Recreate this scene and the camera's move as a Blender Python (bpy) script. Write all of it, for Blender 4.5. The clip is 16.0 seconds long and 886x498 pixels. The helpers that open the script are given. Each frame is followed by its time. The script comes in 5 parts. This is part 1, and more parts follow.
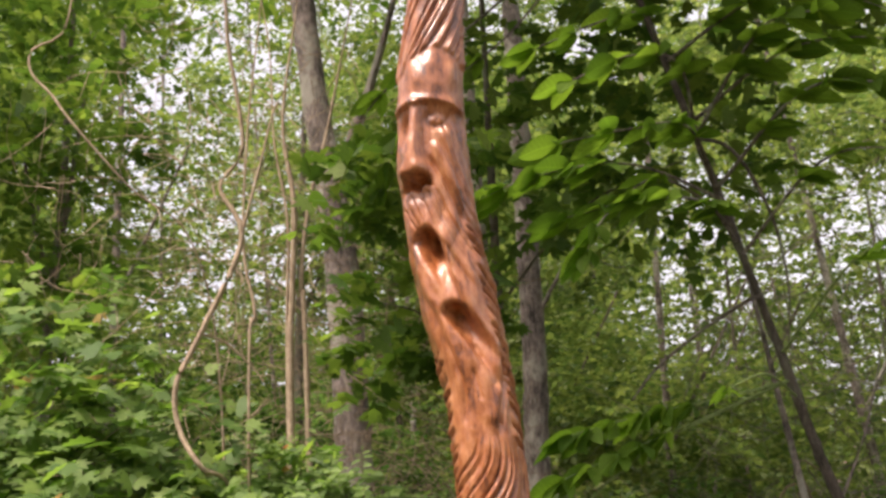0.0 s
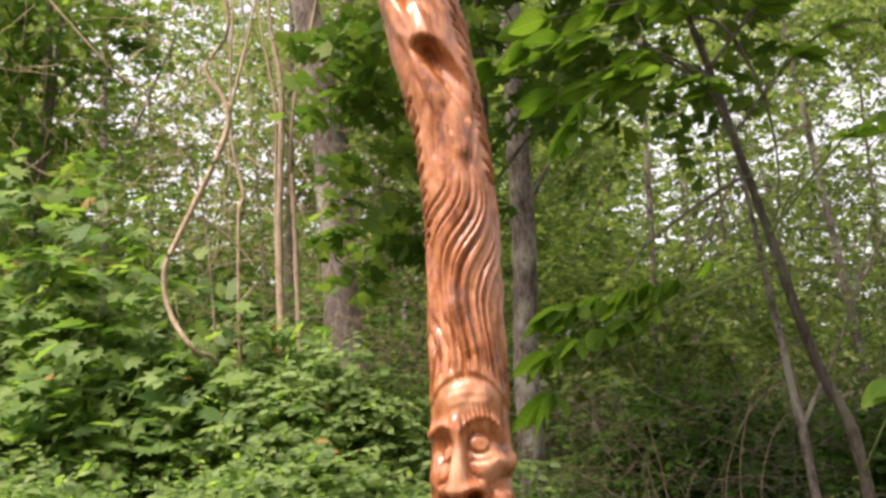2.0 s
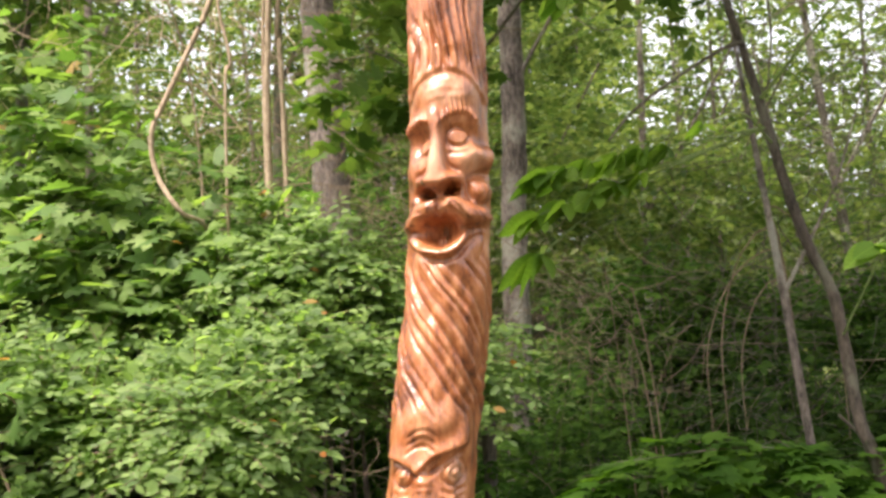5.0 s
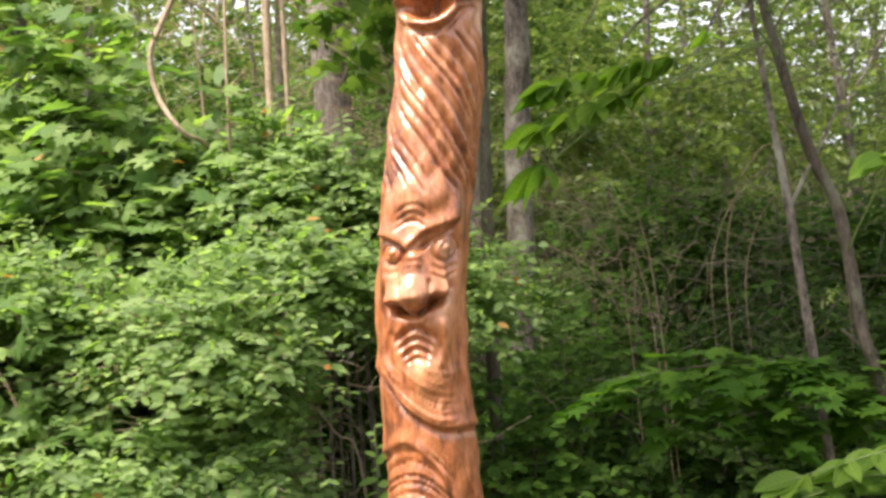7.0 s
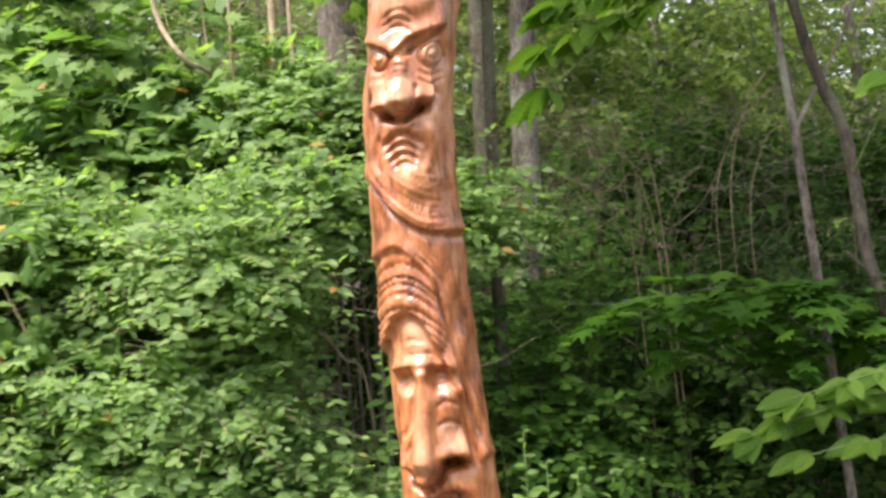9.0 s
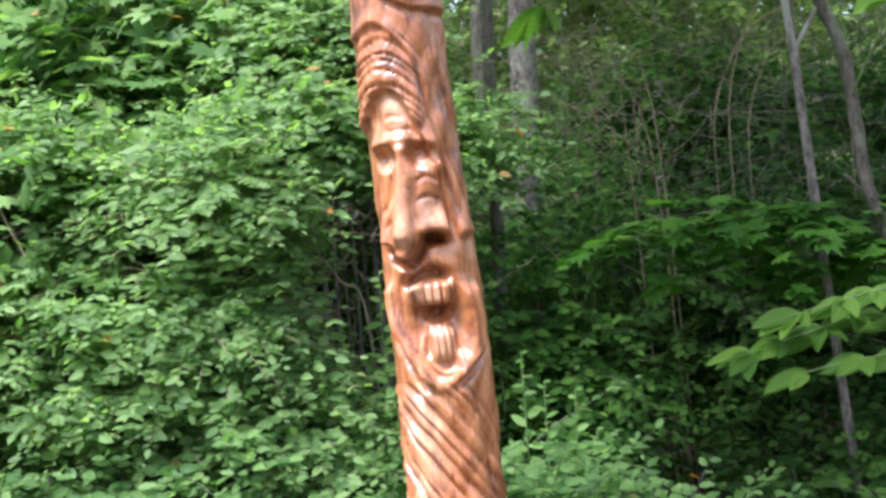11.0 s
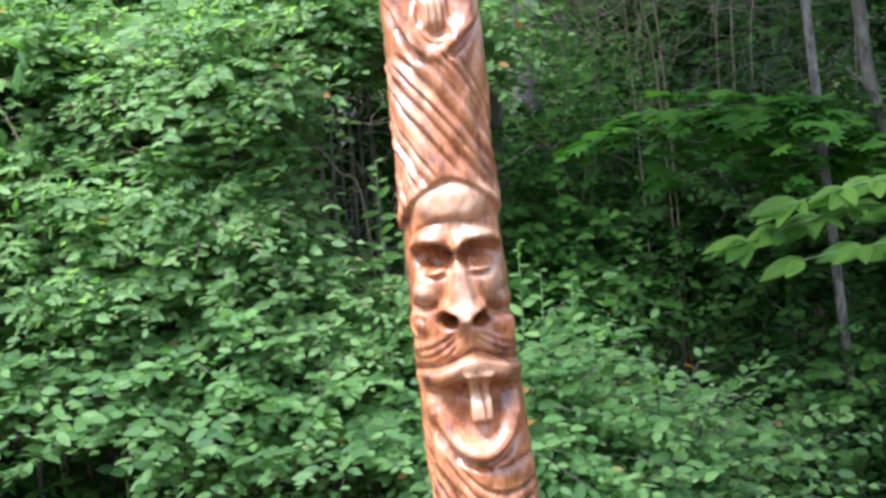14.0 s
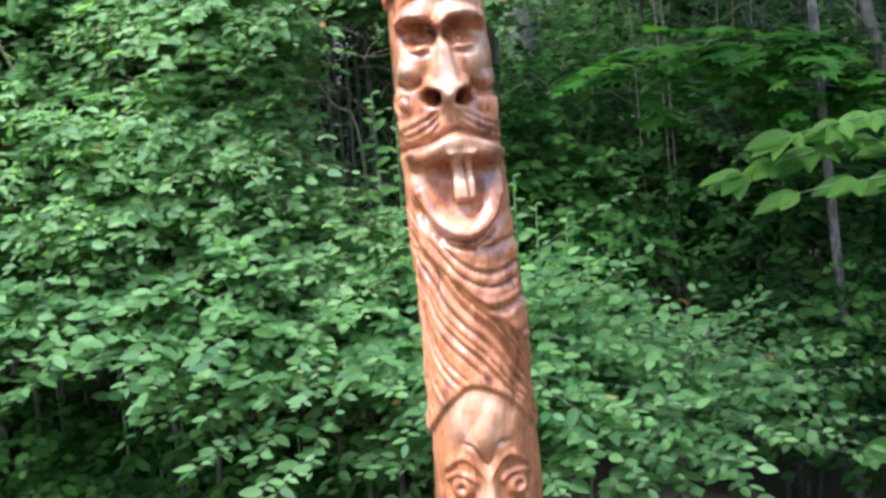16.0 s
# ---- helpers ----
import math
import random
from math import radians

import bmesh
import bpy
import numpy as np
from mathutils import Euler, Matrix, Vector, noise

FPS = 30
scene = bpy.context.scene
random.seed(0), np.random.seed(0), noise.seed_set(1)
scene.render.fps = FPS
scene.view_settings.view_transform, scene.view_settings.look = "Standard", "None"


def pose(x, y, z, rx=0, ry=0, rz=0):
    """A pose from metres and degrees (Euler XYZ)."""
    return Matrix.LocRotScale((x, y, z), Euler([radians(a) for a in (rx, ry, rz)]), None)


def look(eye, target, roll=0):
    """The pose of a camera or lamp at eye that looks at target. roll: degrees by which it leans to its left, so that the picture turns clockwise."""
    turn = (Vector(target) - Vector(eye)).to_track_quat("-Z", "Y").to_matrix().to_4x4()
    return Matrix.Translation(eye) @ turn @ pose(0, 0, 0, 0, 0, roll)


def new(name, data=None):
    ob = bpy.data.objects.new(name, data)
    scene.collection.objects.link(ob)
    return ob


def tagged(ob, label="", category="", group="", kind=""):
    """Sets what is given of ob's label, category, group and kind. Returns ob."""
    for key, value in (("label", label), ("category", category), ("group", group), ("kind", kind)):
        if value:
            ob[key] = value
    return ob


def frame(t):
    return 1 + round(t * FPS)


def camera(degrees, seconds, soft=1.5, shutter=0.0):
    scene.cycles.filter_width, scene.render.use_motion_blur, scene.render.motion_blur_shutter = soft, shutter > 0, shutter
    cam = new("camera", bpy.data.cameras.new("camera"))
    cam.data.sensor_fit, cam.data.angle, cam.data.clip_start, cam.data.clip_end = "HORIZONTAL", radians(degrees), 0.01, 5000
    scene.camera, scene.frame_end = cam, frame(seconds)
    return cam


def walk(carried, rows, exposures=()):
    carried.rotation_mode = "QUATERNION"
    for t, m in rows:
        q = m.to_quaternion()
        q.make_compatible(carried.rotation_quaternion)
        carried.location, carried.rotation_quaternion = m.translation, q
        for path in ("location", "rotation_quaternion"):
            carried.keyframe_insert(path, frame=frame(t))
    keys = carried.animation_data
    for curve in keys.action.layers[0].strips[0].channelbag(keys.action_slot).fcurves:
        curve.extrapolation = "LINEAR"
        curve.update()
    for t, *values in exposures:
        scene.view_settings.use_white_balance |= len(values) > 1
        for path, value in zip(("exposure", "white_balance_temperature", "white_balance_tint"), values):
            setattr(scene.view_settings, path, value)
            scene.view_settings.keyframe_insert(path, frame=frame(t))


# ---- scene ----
cam = camera(43.0, 16.0, soft=3.0)
PATH = [
    (0, (0.0284, -0.1804, 1.7052), (-0.0512, 1.7301, 2.2913), -4.19),
    (0.5, (0.0328, -0.1685, 1.6897), (-0.0483, 1.7562, 2.2271), -4.33),
    (1, (0.0305, -0.1643, 1.6755), (-0.0542, 1.7666, 2.1900), -3.81),
    (1.5, (0.0323, -0.1574, 1.6582), (-0.0434, 1.7836, 2.1345), -3.98),
    (2, (0.0316, -0.1480, 1.6375), (-0.0478, 1.8064, 2.0547), -4.26),
    (2.5, (0.0310, -0.1428, 1.6202), (-0.0520, 1.8213, 1.9882), -3.77),
    (3, (0.0335, -0.1438, 1.6035), (-0.0475, 1.8296, 1.9185), -4.01),
    (3.5, (0.0281, -0.1439, 1.5894), (-0.0617, 1.8347, 1.8668), -3.96),
    (4, (0.0290, -0.1434, 1.5760), (-0.0574, 1.8396, 1.8218), -3.57),
    (4.2, (0.0304, -0.1443, 1.5733), (-0.0503, 1.8399, 1.8110), -3.61),
    (6.3, (0.0297, -0.1231, 1.5184), (-0.0501, 1.8691, 1.6761), -4.12),
    (6.5, (0.0306, -0.1217, 1.5107), (-0.0519, 1.8719, 1.6487), -4.27),
    (7, (0.0306, -0.1191, 1.4965), (-0.0618, 1.8758, 1.6045), -4.11),
    (7.5, (0.0308, -0.1223, 1.4871), (-0.0679, 1.8733, 1.5736), -4.37),
    (8, (0.0338, -0.1218, 1.4759), (-0.0665, 1.8748, 1.5365), -4.39),
    (8.5, (0.0366, -0.1225, 1.4594), (-0.0656, 1.8747, 1.4895), -4.54),
    (9, (0.0347, -0.1230, 1.4433), (-0.0783, 1.8738, 1.4488), -4.53),
    (9.2, (0.0344, -0.1260, 1.4354), (-0.0833, 1.8705, 1.4372), -4.52),
    (11.3, (0.0380, -0.1266, 1.3661), (-0.0836, 1.8667, 1.2562), -4.91),
    (11.5, (0.0330, -0.1147, 1.3577), (-0.0892, 1.8779, 1.2372), -4.75),
    (12, (0.0377, -0.1200, 1.3367), (-0.0812, 1.8714, 1.1949), -4.48),
    (12.5, (0.0372, -0.1200, 1.3192), (-0.0874, 1.8686, 1.1455), -4.41),
    (13, (0.0361, -0.1265, 1.3024), (-0.0900, 1.8601, 1.1087), -4.47),
    (13.5, (0.0324, -0.1245, 1.2855), (-0.0997, 1.8592, 1.0682), -4.64),
    (14, (0.0331, -0.1258, 1.2794), (-0.0959, 1.8567, 1.0494), -4.59),
    (14.5, (0.0389, -0.1303, 1.2662), (-0.0809, 1.8521, 1.0299), -4.46),
    (15, (0.0364, -0.1311, 1.2466), (-0.0838, 1.8489, 0.9914), -4.37),
    (15.5, (0.0375, -0.1331, 1.2254), (-0.0823, 1.8432, 0.9426), -4.44),
    (16, (0.0340, -0.1384, 1.2094), (-0.0955, 1.8339, 0.9040), -4.28),
]
walk(cam, [(t, look(eye, target, roll)) for t, eye, target, roll in PATH],
     [(0, 0.65, 7350, 24), (2.0, 0.93, 7350, 23), (4.2, 1.23, 7150, 20), (9, 1.38, 6550, 15), (11.3, 1.42, 5400, 12), (13.5, 1.44, 5200, 11), (16, 1.5, 4950, 10)])

# ---- world and sun ----
world = bpy.data.worlds.new("sky")
scene.world = world
world.use_nodes = True
SUN_EL, SUN_AZ = 63.0, -136.0
wn = world.node_tree
sky = wn.nodes.new("ShaderNodeTexSky")
sky.sky_type, sky.sun_disc = "NISHITA", False
sky.sun_elevation, sky.sun_rotation = radians(SUN_EL), radians(SUN_AZ)
sky.air_density, sky.dust_density = 1.0, 6.0
wn.nodes["Background"].inputs["Strength"].default_value = 0.15
# thin bright cloud over the blue
veil = wn.nodes.new("ShaderNodeMix")
veil.data_type = "RGBA"
veil.inputs["Factor"].default_value = 0.65
veil.inputs[7].default_value = (5.4, 5.8, 6.3, 1)
wn.links.new(sky.outputs["Color"], veil.inputs[6])
wn.links.new(veil.outputs[2], wn.nodes["Background"].inputs["Color"])
sun = new("sun", bpy.data.lights.new("sun", "SUN"))
sun.data.energy, sun.data.angle, sun.data.color = 4.1, radians(16), (1.0, 0.96, 0.91)
az, el = radians(SUN_AZ), radians(SUN_EL)
toward = Vector((math.sin(az) * math.cos(el), math.cos(az) * math.cos(el), math.sin(el)))
sun.matrix_world = look(toward * 30, (0, 0, 0))


# ---- materials ----
def node_material(name):
    m = bpy.data.materials.new(name)
    m.use_nodes = True
    return m, m.node_tree.nodes, m.node_tree.links, m.node_tree.nodes["Principled BSDF"]


def ramp(nodes, stops):
    r = nodes.new("ShaderNodeValToRGB")
    e = r.color_ramp.elements
    while len(e) < len(stops):
        e.new(0.5)
    for k, (pos, col) in enumerate(stops):
        e[k].position, e[k].color = pos, (*col, 1)
    return r


def noise_tex(nodes, links, coord, scale, detail=4.0, stretch=(1, 1, 1), rough=0.55):
    mp = nodes.new("ShaderNodeMapping")
    mp.inputs["Scale"].default_value = stretch
    links.new(coord, mp.inputs["Vector"])
    n = nodes.new("ShaderNodeTexNoise")
    n.inputs["Scale"].default_value, n.inputs["Detail"].default_value = scale, detail
    n.inputs["Roughness"].default_value = rough
    links.new(mp.outputs["Vector"], n.inputs["Vector"])
    return n


def math_node(nodes, links, op, a, b):
    n = nodes.new("ShaderNodeMath")
    n.operation = op
    for k, v in enumerate((a, b)):
        if isinstance(v, (int, float)):
            n.inputs[k].default_value = v
        else:
            links.new(v, n.inputs[k])
    return n.outputs[0]


def leaf_material(name, dark, mid, light, gloss=0.42, through_share=0.35, odd=None, shine=0.45, veins=False):
    """Leaf: tone drawn per leaf, blotches inside it, light shining through."""
    m, nodes, links, bsdf = node_material(name)
    geo, info, tc = nodes.new("ShaderNodeNewGeometry"), nodes.new("ShaderNodeObjectInfo"), nodes.new("ShaderNodeTexCoord")
    pick = math_node(nodes, links, "FRACT", math_node(nodes, links, "ADD", geo.outputs["Random Per Island"], info.outputs["Random"]), 0.0)
    stops = [(0.0, dark), (0.5, mid), (0.93, light)]
    if odd:
        stops += [(0.9986, light), (0.9994, odd)]
    r = ramp(nodes, stops)
    links.new(pick, r.inputs["Fac"])
    n = noise_tex(nodes, links, tc.outputs["Object"], 45, 3)
    hsv = nodes.new("ShaderNodeHueSaturation")
    mapr = nodes.new("ShaderNodeMapRange")
    mapr.inputs["To Min"].default_value, mapr.inputs["To Max"].default_value = 0.7, 1.3
    links.new(n.outputs["Fac"], mapr.inputs["Value"])
    value = mapr.outputs["Result"]
    if veins:
        xyz = nodes.new("ShaderNodeSeparateXYZ")
        links.new(tc.outputs["Object"], xyz.inputs[0])
        off = math_node(nodes, links, "ABSOLUTE", xyz.outputs["X"], 0.0)
        rib = math_node(nodes, links, "LESS_THAN", off, 0.011)
        wave = math_node(nodes, links, "SINE", math_node(nodes, links, "MULTIPLY", math_node(nodes, links, "SUBTRACT", xyz.outputs["Y"], math_node(nodes, links, "MULTIPLY", off, 0.8)), 52.0), 0.0)
        ribs = math_node(nodes, links, "MAXIMUM", rib, math_node(nodes, links, "MULTIPLY", math_node(nodes, links, "GREATER_THAN", wave, 0.9), 0.6))
        value = math_node(nodes, links, "ADD", value, math_node(nodes, links, "MULTIPLY", ribs, 0.35))
    links.new(value, hsv.inputs["Value"])
    links.new(r.outputs["Color"], hsv.inputs["Color"])
    links.new(hsv.outputs["Color"], bsdf.inputs["Base Color"])
    bsdf.inputs["Roughness"].default_value = gloss + 0.15
    bsdf.inputs["Specular IOR Level"].default_value = shine
    trans = nodes.new("ShaderNodeBsdfTranslucent")
    tint = nodes.new("ShaderNodeMix")
    tint.data_type, tint.blend_type = "RGBA", "MULTIPLY"
    tint.inputs["Factor"].default_value = 1.0
    links.new(hsv.outputs["Color"], tint.inputs[6])
    tint.inputs[7].default_value = (1.45, 1.55, 0.8, 1)
    links.new(tint.outputs[2], trans.inputs["Color"])
    mix = nodes.new("ShaderNodeMixShader")
    mix.inputs["Fac"].default_value = through_share
    links.new(bsdf.outputs["BSDF"], mix.inputs[1])
    links.new(trans.outputs["BSDF"], mix.inputs[2])
    links.new(mix.outputs["Shader"], nodes["Material Output"].inputs["Surface"])
    return m


def bark_material(name, dark, light, lichen=None, scale=14, relief=0.5):
    m, nodes, links, bsdf = node_material(name)
    tc = nodes.new("ShaderNodeTexCoord")
    fine = noise_tex(nodes, links, tc.outputs["Object"], scale * 5, 6, (1, 1, 0.35), 0.72)
    broad = noise_tex(nodes, links, tc.outputs["Object"], scale * 0.55, 4, (1, 1, 0.55), 0.65)
    r = ramp(nodes, [(0.36, dark), (0.5, [0.5 * (p + q) for p, q in zip(dark, light)]), (0.6, light)])
    plates = noise_tex(nodes, links, tc.outputs["Object"], scale * 1.3, 4, (1, 1, 0.4), 0.6)
    both = math_node(nodes, links, "ADD", math_node(nodes, links, "MULTIPLY", fine.outputs["Fac"], 0.6), math_node(nodes, links, "MULTIPLY", plates.outputs["Fac"], 0.4))
    links.new(both, r.inputs["Fac"])
    col = r.outputs["Color"]
    if lichen:
        mix = nodes.new("ShaderNodeMix")
        mix.data_type = "RGBA"
        rr = ramp(nodes, [(0.5, (0, 0, 0)), (0.6, (0.75, 0.75, 0.75))])
        links.new(broad.outputs["Fac"], rr.inputs["Fac"])
        links.new(rr.outputs["Color"], mix.inputs["Factor"])
        links.new(col, mix.inputs[6])
        mix.inputs[7].default_value = (*lichen, 1)
        col = mix.outputs[2]
    links.new(col, bsdf.inputs["Base Color"])
    bsdf.inputs["Roughness"].default_value = 0.85
    bump = nodes.new("ShaderNodeBump")
    bump.inputs["Strength"].default_value, bump.inputs["Distance"].default_value = relief, 0.04
    links.new(both, bump.inputs["Height"])
    links.new(bump.outputs["Normal"], bsdf.inputs["Normal"])
    return m


def varnished_wood():
    m, nodes, links, bsdf = node_material("varnished_wood")
    tc = nodes.new("ShaderNodeTexCoord")
    grain = noise_tex(nodes, links, tc.outputs["Object"], 190, 5, (1, 1, 0.06), 0.6)
    broad = noise_tex(nodes, links, tc.outputs["Object"], 55, 5, (1, 1, 0.4), 0.65)
    fleck = noise_tex(nodes, links, tc.outputs["Object"], 330, 2, (1, 1, 0.16))
    r = ramp(nodes, [(0.32, (0.09, 0.022, 0.006)), (0.48, (0.37, 0.115, 0.033)), (0.7, (0.57, 0.245, 0.098))])
    val = math_node(nodes, links, "ADD", math_node(nodes, links, "MULTIPLY", grain.outputs["Fac"], 0.55), math_node(nodes, links, "MULTIPLY", broad.outputs["Fac"], 0.45))
    blotch = noise_tex(nodes, links, tc.outputs["Object"], 210, 4, (1, 1, 0.6), 0.7)
    tone = math_node(nodes, links, "ADD", val, math_node(nodes, links, "MULTIPLY", math_node(nodes, links, "SUBTRACT", blotch.outputs["Fac"], 0.5), 0.6))
    links.new(tone, r.inputs["Fac"])
    mix = nodes.new("ShaderNodeMix")
    mix.data_type = "RGBA"
    fr = ramp(nodes, [(0.61, (0, 0, 0)), (0.7, (0.75, 0.75, 0.75))])
    links.new(fleck.outputs["Fac"], fr.inputs["Fac"])
    links.new(fr.outputs["Color"], mix.inputs["Factor"])
    links.new(r.outputs["Color"], mix.inputs[6])
    mix.inputs[7].default_value = (0.13, 0.035, 0.012, 1)
    # darker colour in the gouge cuts between the locks of hair
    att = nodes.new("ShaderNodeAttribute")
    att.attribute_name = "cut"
    cut_mix = nodes.new("ShaderNodeMix")
    cut_mix.data_type = "RGBA"
    links.new(math_node(nodes, links, "MULTIPLY", att.outputs["Fac"], 0.85), cut_mix.inputs["Factor"])
    # pale tone of proud carving: abraded wood, with sky sheen painted in
    sheen_mix = nodes.new("ShaderNodeMix")
    sheen_mix.data_type = "RGBA"
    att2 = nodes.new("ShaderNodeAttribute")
    att2.attribute_name = "abraded_sheen"
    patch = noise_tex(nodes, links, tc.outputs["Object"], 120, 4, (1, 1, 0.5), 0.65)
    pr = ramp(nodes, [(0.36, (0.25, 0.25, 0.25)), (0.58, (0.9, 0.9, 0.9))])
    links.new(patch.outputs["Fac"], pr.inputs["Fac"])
    links.new(math_node(nodes, links, "MULTIPLY", att2.outputs["Fac"], pr.outputs["Color"]), sheen_mix.inputs["Factor"])
    links.new(mix.outputs[2], sheen_mix.inputs[6])
    sheen_mix.inputs[7].default_value = (0.7, 0.41, 0.25, 1)
    links.new(sheen_mix.outputs[2], cut_mix.inputs[6])
    cut_mix.inputs[7].default_value = (0.06, 0.014, 0.004, 1)
    links.new(cut_mix.outputs[2], bsdf.inputs["Base Color"])
    bsdf.inputs["Roughness"].default_value = 0.45
    bsdf.inputs["Coat Weight"].default_value = 0.85
    bsdf.inputs["Coat Roughness"].default_value = 0.22
    bsdf.inputs["Coat IOR"].default_value = 1.55
    bump = nodes.new("ShaderNodeBump")
    bump.inputs["Strength"].default_value, bump.inputs["Distance"].default_value = 0.4, 0.0014
    links.new(tone, bump.inputs["Height"])
    links.new(bump.outputs["Normal"], bsdf.inputs["Normal"])
    soft_bump = nodes.new("ShaderNodeBump")
    soft_bump.inputs["Strength"].default_value, soft_bump.inputs["Distance"].default_value = 0.55, 0.0024
    links.new(tone, soft_bump.inputs["Height"])
    links.new(soft_bump.outputs["Normal"], bsdf.inputs["Coat Normal"])
    return m


def litter_material():
    m, nodes, links, bsdf = node_material("leaf_litter")
    tc = nodes.new("ShaderNodeTexCoord")
    a = noise_tex(nodes, links, tc.outputs["Object"], 22, 8, (1, 1, 1), 0.75)
    r = ramp(nodes, [(0.3, (0.03, 0.022, 0.013)), (0.5, (0.085, 0.055, 0.03)), (0.7, (0.17, 0.115, 0.065))])
    links.new(a.outputs["Fac"], r.inputs["Fac"])
    patchy = noise_tex(nodes, links, tc.outputs["Object"], 1.3, 4)
    pr = ramp(nodes, [(0.4, (0, 0, 0)), (0.62, (0.8, 0.8, 0.8))])
    links.new(patchy.outputs["Fac"], pr.inputs["Fac"])
    mossy = nodes.new("ShaderNodeMix")
    mossy.data_type = "RGBA"
    links.new(pr.outputs["Color"], mossy.inputs["Factor"])
    links.new(r.outputs["Color"], mossy.inputs[6])
    mossy.inputs[7].default_value = (0.045, 0.06, 0.02, 1)
    links.new(mossy.outputs[2], bsdf.inputs["Base Color"])
    bsdf.inputs["Roughness"].default_value = 0.95
    bump = nodes.new("ShaderNodeBump")
    bump.inputs["Distance"].default_value = 0.03
    links.new(a.outputs["Fac"], bump.inputs["Height"])
    links.new(bump.outputs["Normal"], bsdf.inputs["Normal"])
    return m


WOOD = varnished_wood()
LITTER = litter_material()
LEAF_SHRUB = leaf_material("shrub_leaf", (0.09, 0.165, 0.05), (0.17, 0.27, 0.083), (0.25, 0.365, 0.118), 0.42, 0.55, (0.42, 0.16, 0.04), 0.35)
LEAF_MAPLE = leaf_material("maple_leaf", (0.07, 0.15, 0.035), (0.125, 0.225, 0.05), (0.21, 0.315, 0.08), 0.45, 0.5, (0.5, 0.2, 0.06))
LEAF_BROAD = leaf_material("broad_leaf", (0.075, 0.155, 0.022), (0.125, 0.225, 0.034), (0.175, 0.29, 0.045), 0.42, 0.58, None, 0.25, True)
# understorey green darkened: its shade is put into the colour
LEAF_UNDER_SHADED = leaf_material("shaded_understorey_leaf", (0.03, 0.072, 0.014), (0.056, 0.125, 0.022), (0.1, 0.19, 0.034), 0.65, 0.35, None, 0.05)
# shrub leaf made darker: the lower thicket's shade is in the colour
LEAF_LOWER_SHADED = leaf_material("shaded_honeysuckle_leaf", (0.065, 0.135, 0.037), (0.125, 0.225, 0.06), (0.205, 0.32, 0.098), 0.42, 0.5, (0.42, 0.16, 0.04), 0.3)
LEAF_WEED = leaf_material("weed_leaf", (0.13, 0.23, 0.055), (0.19, 0.32, 0.075), (0.26, 0.4, 0.11), 0.42, 0.5, None, 0.3)
LEAF_LAYER = leaf_material("layered_maple_leaf", (0.03, 0.085, 0.008), (0.05, 0.13, 0.012), (0.09, 0.19, 0.02), 0.5, 0.45, None, 0.2)
# darker still, with deep shade painted into the leaf colour
LEAF_DEEP_SHADED = leaf_material("deep_shaded_leaf", (0.018, 0.046, 0.009), (0.036, 0.08, 0.014), (0.07, 0.135, 0.023), 0.6, 0.35, None, 0.12)
LEAF_CANOPY = leaf_material("canopy_leaf", (0.055, 0.12, 0.024), (0.1, 0.18, 0.038), (0.18, 0.26, 0.06), 0.5, 0.45)
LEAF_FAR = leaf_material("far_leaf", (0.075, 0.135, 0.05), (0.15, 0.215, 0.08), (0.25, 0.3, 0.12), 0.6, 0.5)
BARK = bark_material("grey_bark", (0.03, 0.025, 0.02), (0.36, 0.3, 0.26), (0.46, 0.45, 0.37), 13, 1.0)
BARK_DARK = bark_material("dark_bark", (0.045, 0.037, 0.029), (0.2, 0.165, 0.125), (0.15, 0.17, 0.11), 20)
BARK_PALE = bark_material("pale_vine_bark", (0.22, 0.16, 0.1), (0.52, 0.41, 0.29), None, 30, 0.3)
# bark darkened in colour to stand for backlight and shade
BARK_SHADED = bark_material("shaded_bark", (0.022, 0.018, 0.014), (0.13, 0.105, 0.08), (0.14, 0.14, 0.1), 20)
STALK = bark_material("green_stalk", (0.1, 0.17, 0.05), (0.24, 0.32, 0.11), None, 40, 0.1)
TWIG = bark_material("dead_twig_bark", (0.12, 0.085, 0.055), (0.32, 0.24, 0.16), None, 40, 0.2)


# ---- mesh helpers ----
rng = np.random.default_rng(7)


def mesh_of(name, verts, faces, material, smooth=True):
    """verts (n, 3); faces: a list of index arrays, each (k, 3) or (k, 4)."""
    me = bpy.data.meshes.new(name)
    faces = [np.asarray(f) for f in faces if len(f)]
    loops = np.concatenate([f.ravel() for f in faces])
    sizes = np.concatenate([np.full(len(f), f.shape[1]) for f in faces])
    me.vertices.add(len(verts))
    me.vertices.foreach_set("co", np.asarray(verts, dtype=np.float32).ravel())
    me.loops.add(len(loops))
    me.loops.foreach_set("vertex_index", loops.astype(np.int32))
    me.polygons.add(len(sizes))
    me.polygons.foreach_set("loop_start", np.r_[0, np.cumsum(sizes)[:-1]].astype(np.int32))
    me.polygons.foreach_set("use_smooth", np.full(len(sizes), smooth))
    me.update(calc_edges=True)
    me.validate()
    me.materials.append(material)
    return me


def thing(name, at, label, category, group="", kind=""):
    ob = new(name)
    ob.empty_display_size = 0.1
    ob.location = at
    return tagged(ob, label, category, group, kind)


def part(name, me, parent, label="", kind=""):
    ob = new(name, me)
    ob.parent = parent
    at = Vector((0, 0, 0))
    p = parent
    while p is not None:
        at += p.location
        p = p.parent
    ob.matrix_parent_inverse = Matrix.Translation(-at)
    return tagged(ob, label, kind=kind)


